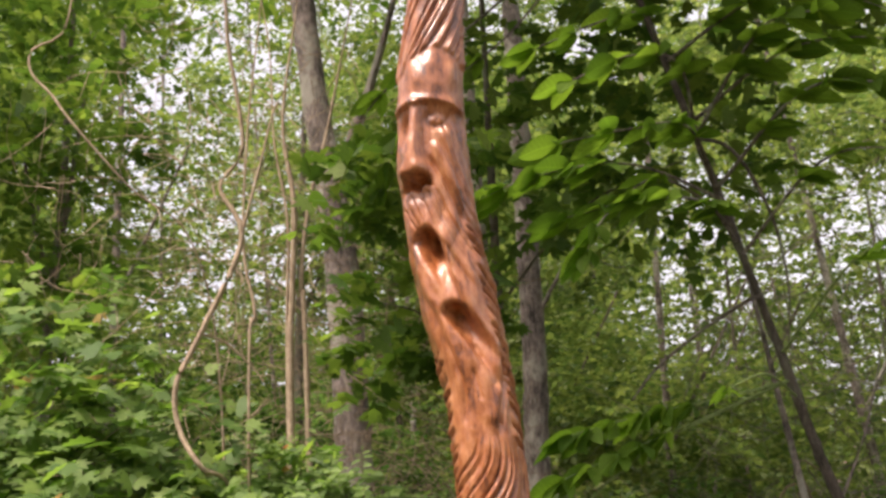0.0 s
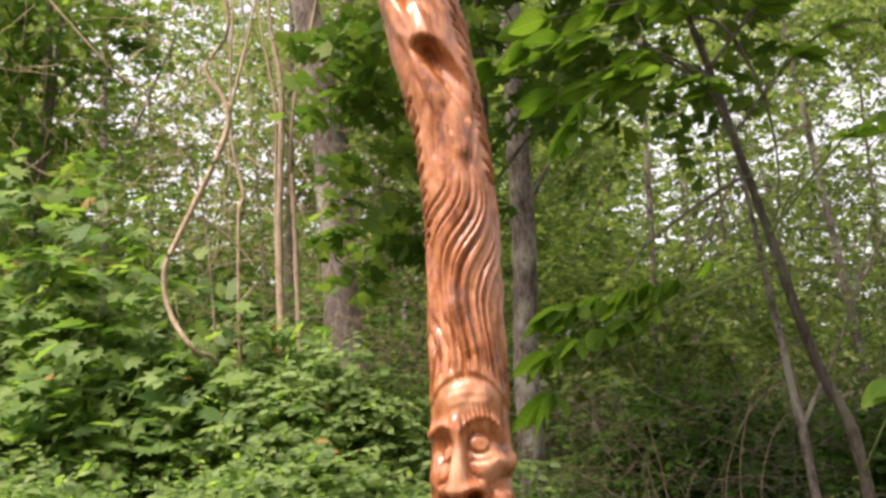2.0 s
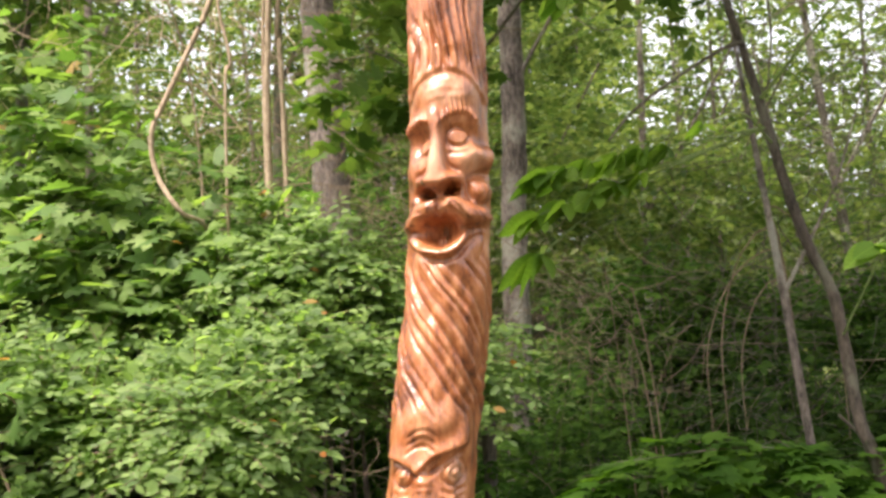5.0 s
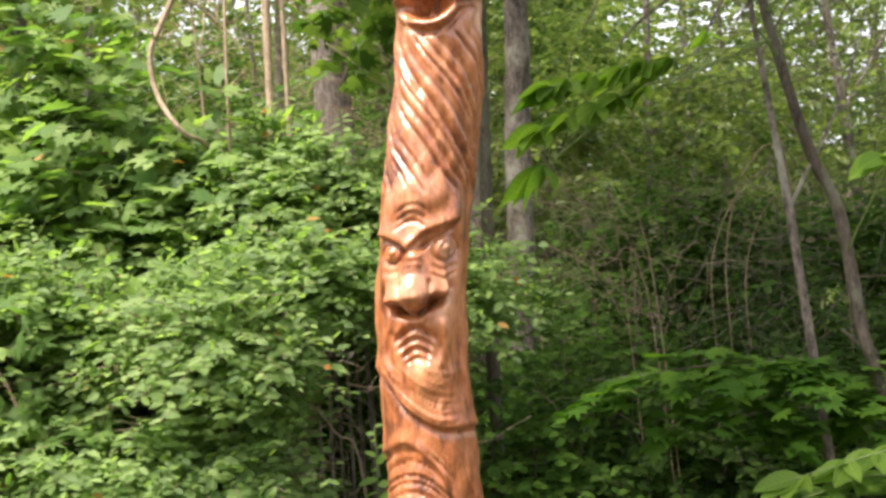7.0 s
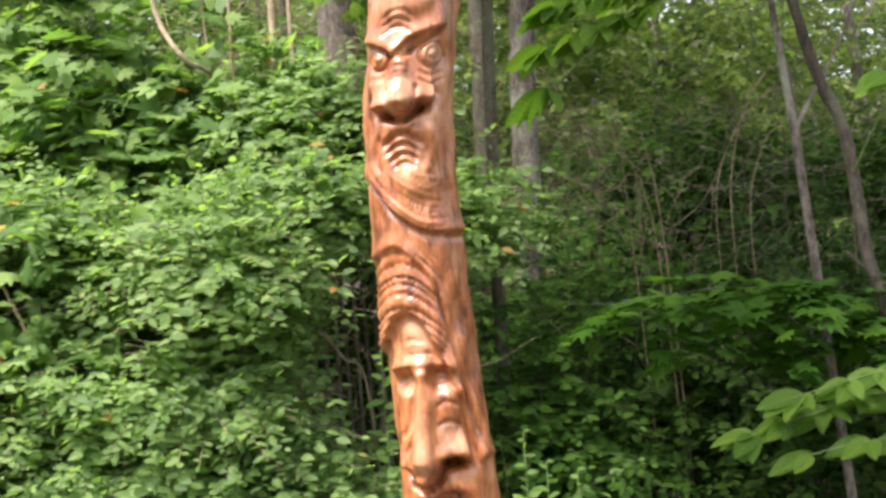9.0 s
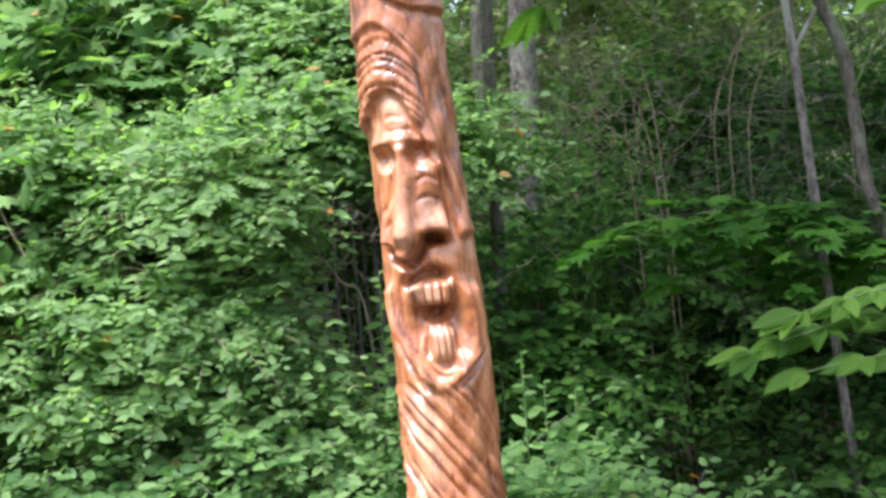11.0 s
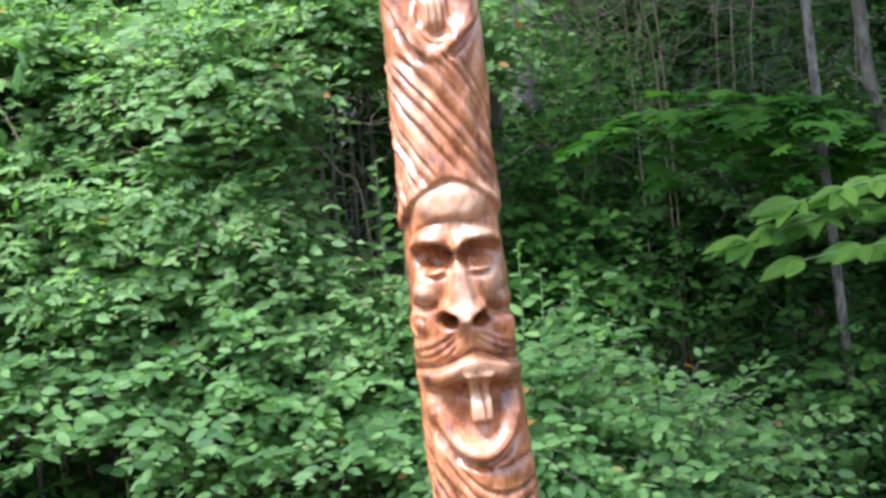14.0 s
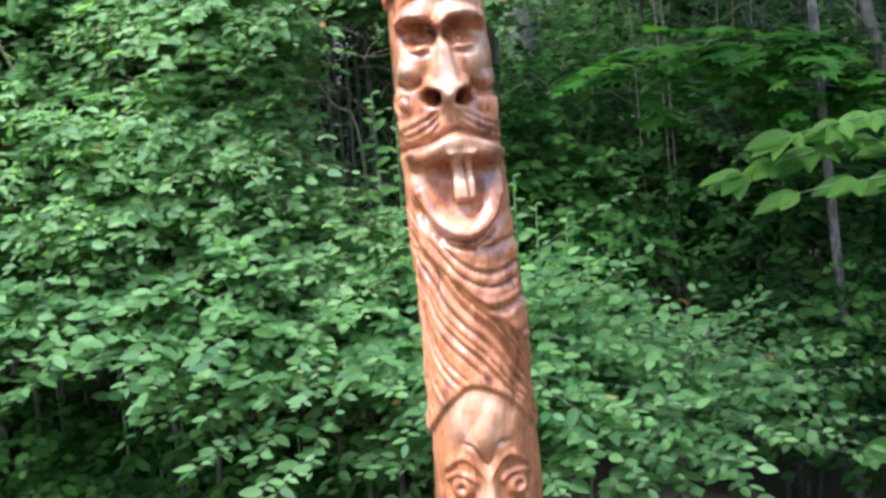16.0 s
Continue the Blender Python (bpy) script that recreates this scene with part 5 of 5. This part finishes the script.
# low maple whose leaves lie in flat layers
tree("maple_tree", "low maple with flat layers of dark green lobed leaves", [(1.5, 3.75, base(1.5, 3.75), 0.016), (1.42, 3.72, 0.7, 0.012), (1.3, 3.68, 1.15, 0.009), (1.15, 3.66, 1.34, 0.005)],
     [[(1.3, 3.68, 1.12, 0.006), (0.9, 3.62, 1.25, 0.004), (0.4, 3.55, 1.24, 0.002)], [(1.36, 3.7, 1.0, 0.006), (1.0, 3.6, 1.1, 0.004), (0.66, 3.5, 1.08, 0.002)], [(1.4, 3.7, 0.85, 0.006), (1.6, 3.6, 1.1, 0.004), (1.8, 3.5, 1.15, 0.002)]],
     [(0.46, 3.55, 1.22, 0.1, 0.4, 8), (0.64, 3.6, 1.25, 0.14, 0.3, 13), (0.87, 3.6, 1.23, 0.18, 0.25, 16), (1.1, 3.6, 1.22, 0.2, 0.25, 14), (0.75, 3.5, 1.09, 0.14, 0.25, 8), (1.02, 3.55, 1.04, 0.18, 0.3, 10), (1.3, 3.6, 1.16, 0.2, 0.3, 14), (1.6, 3.6, 1.2, 0.25, 0.25, 14)],
     0.09, LOBED, LEAF_LAYER, BARK_DARK, WOODS, 8, 7, 0.15, "tree", -0.12, 0.13)
# maple behind the staff, and the canopy that hangs over the thicket
tree("maple_tree", "young maple with dark lobed leaves overhanging the thicket", [(-0.05, 4.3, base(-0.05, 4.3), 0.03), (0.0, 4.3, 1.6, 0.025), (0.05, 4.25, 2.8, 0.02), (0.1, 4.2, 4.4, 0.01)],
     [[(0.03, 4.28, 2.4, 0.008), (-0.2, 4.0, 2.7, 0.005), (-0.4, 3.8, 2.75, 0.002)], [(0.05, 4.25, 2.8, 0.008), (0.4, 4.0, 3.1, 0.005), (0.8, 3.8, 3.2, 0.002)]],
     [(-0.25, 3.9, 2.75, 0.28, 0.8, 26), (-0.1, 3.9, 3.3, 0.4, 0.7, 40), (0.5, 4.0, 3.15, 0.3, 0.6, 20), (0.75, 4.2, 3.3, 0.45, 0.7, 50), (0.3, 4.1, 3.7, 0.5, 0.6, 50), (1.0, 4.2, 3.9, 0.6, 0.5, 36), (-0.3, 3.75, 3.1, 0.2, 0.9, 26), (-0.42, 4.2, 2.62, 0.14, 0.9, 22)], 0.08, LOBED, LEAF_CANOPY, BARK_DARK, WOODS, 8, 8, 0.22)
tree("maple_tree", "dark-stemmed maple with spreading lobed leaves", [(-2.85, 6.6, base(-2.85, 6.6), 0.06), (-2.8, 6.6, 3.0, 0.04), (-2.76, 6.6, 3.8, 0.033), (-2.72, 6.6, 4.3, 0.028), (-2.66, 6.6, 6.5, 0.012)],
     [[(-2.78, 6.6, 3.6, 0.025), (-2.66, 6.55, 4.3, 0.02), (-2.55, 6.5, 5.0, 0.01)], [(-2.77, 6.6, 3.7, 0.022), (-2.9, 6.55, 4.3, 0.015), (-3.0, 6.5, 5.0, 0.008)]],
     [(-3.0, 6.3, 3.9, 0.6, 0.5, 110), (-2.5, 6.2, 4.6, 0.5, 0.5, 90), (-3.2, 6.2, 4.9, 0.7, 0.5, 140), (-2.6, 6.3, 5.5, 0.6, 0.5, 110), (-3.1, 6.0, 5.8, 0.7, 0.5, 120), (-1.6, 6.4, 5.75, 0.5, 0.3, 40), (-2.7, 6.0, 3.4, 0.5, 0.5, 60), (-3.3, 6.0, 4.3, 0.5, 0.6, 90)], 0.08, LOBED, LEAF_CANOPY, BARK_DARK, WOODS, 10, 7, 0.4)
# unseen tall trees, added so their crowns roof and shade this side
for x, y, spots in ((2.9, 2.6, ((-0.8, 1.45, 4.8, 0.36, 0.4, 55), (0.2, 3.3, 5.0, 0.6, 0.35, 110), (0.5, 2.9, 5.0, 0.6, 0.35, 110), (1.1, 1.4, 5.3), (1.2, 2.6, 5.1), (2.0, 1.6, 5.6), (2.1, 2.9, 5.2), (2.9, 2.0, 5.9), (0.5, 0.4, 5.6), (1.5, 0.5, 5.8))),
                    (3.4, 5.4, ((0.6, 3.6, 5.0), (1.3, 3.5, 5.0), (2.2, 3.8, 5.0), (3.0, 3.6, 5.2), (3.6, 4.6, 5.6), (1.0, 4.5, 4.9), (1.8, 4.4, 4.9), (2.6, 4.4, 5.0), (1.4, 2.9, 4.7), (2.2, 3.0, 4.8), (3.4, 3.0, 5.0), (0.2, 4.6, 5.4), (0.0, 3.8, 5.2, 0.7, 0.35, 140), (-0.45, 3.4, 5.0, 0.5, 0.35, 80)))):
    g = base(x, y)
    tree("added_shade_tree", "tall tree with a broad leafy crown shading the thicket", [(x, y, g, 0.14), (x - 0.1, y, 2.5, 0.11), (x - 0.3, y, 5.0, 0.08), (x - 0.4, y, 8.0, 0.03)],
         [[(x - 0.2, y, 4.0, 0.04), (0.5 * (x + p[0]), 0.5 * (y + p[1]), 4.7, 0.025), (*p[:3], 0.008)] for p in spots], [(*p[:3], *(p[3:] or (0.8, 0.35, 140))) for p in spots], 0.13, LOBED, LEAF_CANOPY, BARK_DARK, WOODS, 10, 7, 0.4)
# added out of view: its branch blocks sun from leaves by the staff
tree("added_shade_tree", "slim tree with a high leafy branch over the clearing", [(-2.6, 0.6, base(-2.6, 0.6), 0.07), (-2.55, 0.65, 2.5, 0.055), (-2.5, 0.6, 4.6, 0.04), (-2.65, 0.2, 6.3, 0.015)],
     [[(-2.5, 0.62, 4.4, 0.02), (-1.6, 1.4, 4.75, 0.012), (-0.75, 2.0, 4.8, 0.005)]], [(-0.75, 2.0, 4.8, 0.3, 0.4, 60), (-2.7, 0.1, 5.9, 0.5, 0.6, 60)], 0.1, LOBED, LEAF_CANOPY, BARK_DARK, WOODS, 10, 7, 0.2)
# farther trees, each with its own crown
rng = np.random.default_rng(11)
far_spots = [(-4.2, 9), (-3.0, 8.3), (-1.7, 8.8), (-0.9, 10), (0.3, 9.0), (1.1, 8.2), (1.9, 9.3), (2.9, 8.4), (3.7, 9.8), (-5.5, 10.5), (5.2, 11), (-2.4, 12), (0.2, 12.5), (2.2, 12), (-4.2, 13.5), (4.0, 13.5), (1.2, 15), (-1.2, 15), (5.2, 15), (-6.5, 14), (-3, 17), (3, 17)]
for k, (x, y) in enumerate(far_spots):
    g, lift = base(x, y), rng.uniform(-0.4, 0.4)
    lean_x = rng.normal(0, 0.45)
    thick = rng.uniform(0.02, 0.055) if x > 0.8 or x < -0.5 else 0.02
    crowns = []
    for c in range(14):
        z = max(g, -0.4) + 0.3 + (c + rng.random()) / 14 * y * 0.66
        rise = (z - 1.5) / y
        px, pz = x + rng.normal(0, 0.75), z
        left_gap = -0.33 < px / y < -0.12 and 0.2 < rise < 0.62
        open_sky = left_gap or (0.13 < px / y < 0.45 and 0.19 < rise < 0.4)
        if open_sky and rng.random() < (0.1 if left_gap else 0.2):
            continue
        if px > 0.2 and rise < 0.1 and rng.random() < 0.88:
            continue
        crowns.append((px, y + rng.normal(0, 0.6), pz, rng.uniform(0.6, 1.0) if open_sky else rng.uniform(0.4, 0.75), 0.7, (34 if left_gap else 22) if open_sky else 100))
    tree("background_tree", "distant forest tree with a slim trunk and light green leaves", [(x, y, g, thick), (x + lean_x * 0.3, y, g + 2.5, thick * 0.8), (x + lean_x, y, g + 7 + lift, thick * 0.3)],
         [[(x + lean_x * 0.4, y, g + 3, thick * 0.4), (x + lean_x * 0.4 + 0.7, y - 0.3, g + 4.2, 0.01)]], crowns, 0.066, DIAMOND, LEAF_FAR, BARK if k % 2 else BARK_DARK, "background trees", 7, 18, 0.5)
# woods on all sides beyond
clumps = 760
ang = np.where(rng.random(clumps) < 0.5, rng.uniform(-0.6, 0.6, clumps), rng.uniform(0.6, 2 * np.pi - 0.6, clumps))
dist = rng.uniform(17, 28, clumps)
fz = np.where(np.cos(ang) > 0.2, 0.2 * (dist - 8) + rng.random(clumps) ** 1.1 * 0.42 * dist, rng.random(clumps) * 0.33 * dist)
side = np.sin(ang)
lift = (fz - 1.5) / dist
gap = (np.cos(ang) > 0) & (((side > 0.1) & (side < 0.5) & (lift > 0.19)) | ((side < -0.12) & (side > -0.34) & (lift > 0.25)))
hold = (~gap | (rng.random(clumps) < np.where(side < 0, 0.25, 0.2)))
mid = np.stack([dist * np.sin(ang), dist * np.cos(ang), fz], -1)[hold]
ahead_of = (np.cos(ang) > 0.75)[hold]
# the second mass is unseen, added to hold back low skylight
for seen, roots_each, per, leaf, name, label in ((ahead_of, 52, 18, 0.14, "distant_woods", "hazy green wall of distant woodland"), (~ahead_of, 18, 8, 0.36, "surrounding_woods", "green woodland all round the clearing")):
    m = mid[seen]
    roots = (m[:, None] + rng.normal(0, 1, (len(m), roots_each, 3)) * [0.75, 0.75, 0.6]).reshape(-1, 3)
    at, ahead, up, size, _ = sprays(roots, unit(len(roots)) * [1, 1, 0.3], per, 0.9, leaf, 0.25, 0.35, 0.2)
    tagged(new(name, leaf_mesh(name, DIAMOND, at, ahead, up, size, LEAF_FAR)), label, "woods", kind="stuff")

# ---- vines and bare stems ----
vine = thing("hanging_vine", (-0.95, 4.35, base(-0.95, 4.35)), "pale bare woody vine bowed over the thicket", "vine")
part("stem", tubes("stem", [[(-1.0, 3.8, 4.6, 0.007), (-0.94, 3.8, 4.05, 0.008), (-0.93, 3.8, 3.85, 0.008), (-0.88, 3.8, 3.41, 0.008), (-0.97, 3.8, 3.25, 0.008), (-0.89, 3.8, 3.03, 0.011), (-1.06, 3.8, 2.66, 0.011), (-1.14, 3.8, 2.5, 0.011), (-1.13, 3.8, 2.34, 0.01), (-1.04, 3.77, 2.19, 0.009), (-0.98, 3.95, 2.12, 0.008), (-0.95, 4.3, 1.7, 0.008), (-0.95, 4.35, base(-0.95, 4.35), 0.008)]], BARK_PALE, 8, 0.03), vine)
part("side_stem", tubes("side_stem", [[(-1.05, 3.8, 2.68, 0.006), (-0.98, 3.85, 2.66, 0.005), (-0.88, 3.9, 2.56, 0.004), (-0.84, 3.9, 2.5, 0.002)]], BARK_PALE, 6, 0.03), vine)
part("side_stem", tubes("side_stem", [[(-0.89, 3.8, 3.05, 0.007), (-0.82, 3.8, 3.3, 0.006), (-0.75, 3.85, 3.6, 0.004), (-0.62, 3.9, 3.8, 0.002)]], BARK_PALE, 6, 0.03), vine)
for line in ([(-0.68, 4.25, 4.9, 0.002), (-0.72, 4.24, 4.3, 0.004), (-0.8, 4.22, 3.7, 0.007), (-0.76, 4.2, 3.3, 0.012), (-0.78, 4.2, 2.9, 0.013), (-0.8, 4.2, 2.4, 0.015), (-0.83, 4.2, base(-0.83, 4.2), 0.02)],
             [(-0.42, 4.3, 4.6, 0.002), (-0.52, 4.28, 4.1, 0.004), (-0.62, 4.25, 3.62, 0.007), (-0.7, 4.22, 3.3, 0.009), (-0.745, 4.22, 2.95, 0.01), (-0.735, 4.22, 2.6, 0.011), (-0.76, 4.22, base(-0.76, 4.22), 0.016)],
             [(-0.95, 4.25, 4.7, 0.002), (-0.86, 4.25, 4.1, 0.003), (-0.84, 4.22, 3.6, 0.005), (-0.79, 4.21, 3.2, 0.006), (-0.81, 4.21, 2.6, 0.007), (-0.85, 4.21, base(-0.85, 4.21), 0.01)],
             [(-0.78, 4.0, 4.6, 0.002), (-0.84, 4.0, 4.1, 0.003), (-0.9, 4.0, 3.6, 0.005), (-0.93, 4.0, 3.08, 0.006), (-0.89, 4.0, 2.78, 0.007), (-0.92, 4.0, 2.48, 0.006), (-0.95, 4.0, base(-0.95, 4.0), 0.008)],
             [(-1.8, 4.4, 4.55, 0.004), (-1.85, 4.4, 4.31, 0.005), (-1.99, 4.4, 4.24, 0.006), (-1.99, 4.4, 4.12, 0.006), (-1.89, 4.4, 4.0, 0.006), (-1.79, 4.4, 3.85, 0.006), (-1.55, 4.5, 3.55, 0.005), (-1.35, 4.8, 3.35, 0.005), (-1.3, 5.1, 2.6, 0.006), (-1.3, 5.1, base(-1.3, 5.1), 0.008)]):
    v = thing("bare_stem", (line[-1][0], line[-1][1], line[-1][2]), "thin pale bare stem rising through the thicket", "stem", "bare stems")
    part("stem", tubes("stem", [line], BARK_PALE, 8, 0.04), v)
part("bare_branch", tubes("bare_branch", [[(0.94, 3.59, 2.6, 0.008), (0.86, 3.5, 2.56, 0.007), (0.68, 3.4, 2.45, 0.006), (0.52, 3.3, 2.33, 0.005), (0.42, 3.2, 2.22, 0.003)]], BARK_DARK, 6, 0.03), lean)
part("bare_branch", tubes("bare_branch", [[(0.8, 3.6, 3.2, 0.008), (0.9, 3.5, 3.1, 0.007), (0.98, 3.45, 2.85, 0.006), (1.0, 3.45, 2.6, 0.004), (0.97, 3.45, 2.4, 0.002)]], BARK_DARK, 6, 0.03), lean)
# dead stems that arch over in the shade
for x, z, reach, fall, r in ((1.02, 1.98, -0.2, 0.7, 0.0034), (1.03, 1.9, -0.26, 0.6, 0.003), (1.03, 1.8, -0.15, 0.5, 0.003), (1.01, 2.05, 0.2, 0.8, 0.003)):
    foot = base(1.16, 3.64)
    v = thing("dead_vine", (1.16, 3.64, foot), "dry brown vine hanging off a thin tree", "vine", "dead vines")
    part("stem", tubes("stem", [[(1.16, 3.64, foot, r * 1.3), (1.11, 3.64, 0.26, r * 1.2), (1.06, 3.64, 0.92, r * 1.15), (1.02, 3.65, z - 0.2, r), (x - 0.02, 3.68, z, r), (x + reach * 0.6, 3.75, z - fall * 0.12, r * 0.8), (x + reach, 3.78, z - fall * 0.5, r * 0.6), (x + reach * 1.04, 3.78, z - fall, r * 0.4)]], TWIG, 6, 0.05), v)
for x0, z0, x1, z1, r in ((0.22, 1.98, 0.62, 1.66, 0.0032), (0.2, 1.72, 0.6, 1.52, 0.003), (0.3, 2.1, 0.5, 1.8, 0.0024)):
    v = thing("fallen_branch", (x1, 4.3, base(x1, 4.3)), "dry pale brown branch leaning in the shade", "branch", "dead branches")
    part("limb", tubes("limb", [[(x1 + 0.1, 4.3, base(x1, 4.3), r), (x1, 4.25, z1, r), (0.5 * (x0 + x1) + 0.03, 4.2, 0.5 * (z0 + z1), r * 0.8), (x0, 4.15, z0, r * 0.5)]], TWIG, 6, 0.05), v)
    for k in range(5):
        f = 0.15 + 0.17 * k
        bx, bz = x1 + (x0 - x1) * f, z1 + (z0 - z1) * f
        part("twig", tubes("twig", [[(bx, 4.22, bz, r * 0.5), (bx + rng.uniform(-0.05, 0.12), 4.15, bz - rng.uniform(0.02, 0.12), r * 0.35), (bx + rng.uniform(-0.02, 0.2), 4.1, bz - rng.uniform(0.1, 0.26), r * 0.15)]], TWIG, 4, 0.04), v)
for line in ([(-1.42, 3.0, 1.5, 0.003), (-1.4, 3.02, 1.42, 0.004), (-1.32, 3.0, 1.24, 0.005), (-1.28, 3.05, 0.9, 0.006), (-1.28, 3.05, base(-1.28, 3.05), 0.007)],
             [(-0.88, 3.22, 1.5, 0.006), (-0.95, 3.22, 1.36, 0.009), (-1.0, 3.2, 1.18, 0.01), (-1.02, 3.25, 0.8, 0.011), (-1.0, 3.3, base(-1.0, 3.3), 0.013)],
             [(-0.62, 3.3, 1.32, 0.003), (-0.5, 3.32, 1.15, 0.004), (-0.42, 3.34, 0.95, 0.004), (-0.4, 3.36, base(-0.4, 3.36), 0.005)]):
    v = thing("bare_stem", (line[-1][0], line[-1][1], line[-1][2]), "brown woody stem slanting through the leafy thicket", "stem", "bare stems")
    part("stem", tubes("stem", [line], TWIG, 7, 0.04), v)
# tangles of dead twigs
def tangle(name, label, centre, spread, count, length, r, bark):
    lines = []
    for _ in range(count):
        p = np.array(centre) + rng.normal(0, 1, 3) * spread
        u = unit(1)[0] * [1, 0.6, 0.8]
        line, q, rad = [(*p, r)], p, r
        for k in range(5):
            u = u + rng.normal(0, 0.45, 3) + [0, 0, -0.08]
            q = q + u / np.linalg.norm(u) * length / 5
            rad *= 0.8
            line.append((*q, rad))
        lines.append(line)
    return tagged(new(name, tubes(name, lines, bark, 4, 0.08)), label, "dead twigs", kind="stuff")


tangle("dead_twigs", "tangle of dry brown twigs under the trees", (-0.72, 4.65, 2.8), (0.28, 0.2, 0.5), 240, 0.5, 0.0022, TWIG)
tangle("dead_twigs", "tangle of dry brown twigs in the understorey", (0.55, 4.4, 1.6), (0.4, 0.25, 0.3), 40, 0.5, 0.0018, TWIG)
tangle("dead_twigs", "tangle of thin bare stems in the shade", (1.1, 4.3, 1.2), (0.35, 0.25, 0.5), 120, 0.55, 0.0018, BARK_DARK)
tangle("dead_twigs", "dry twigs at the foot of the thicket", (-0.55, 3.45, 1.0), (0.2, 0.12, 0.22), 110, 0.35, 0.0016, TWIG)
tangle("dead_twigs", "thin bare branches against the bright sky", (2.2, 6.5, 3.2), (0.7, 0.4, 0.8), 160, 0.8, 0.004, BARK_DARK)
tangle("dead_twigs", "thin bare branches high in the gap", (-1.6, 6.8, 4.6), (0.8, 0.4, 0.7), 80, 0.8, 0.004, BARK)
tangle("dead_twigs", "fine pale twigs hanging between the trunks", (-1.1, 4.3, 3.4), (0.4, 0.2, 0.55), 170, 0.6, 0.0024, BARK_PALE)
tangle("dead_twigs", "dry brown twigs behind the bare stems", (-0.35, 4.8, 2.2), (0.22, 0.2, 0.45), 170, 0.5, 0.0022, TWIG)
tangle("dead_twigs", "fine dry stems leaning in the shade", (0.6, 4.0, 1.75), (0.3, 0.2, 0.3), 22, 0.5, 0.0013, TWIG)
tangle("dead_twigs", "dry tan twigs hanging beside a grey trunk", (0.33, 4.6, 1.8), (0.12, 0.15, 0.16), 90, 0.3, 0.0015, BARK_PALE)
tangle("dead_twigs", "fine brown twigs hanging off a thin tree", (1.02, 3.9, 1.65), (0.1, 0.12, 0.28), 60, 0.4, 0.0013, BARK_DARK)
tangle("dead_twigs", "fine bare branches crossing the bright gap", (1.9, 5.6, 2.6), (0.5, 0.3, 0.5), 150, 0.7, 0.003, BARK_DARK)
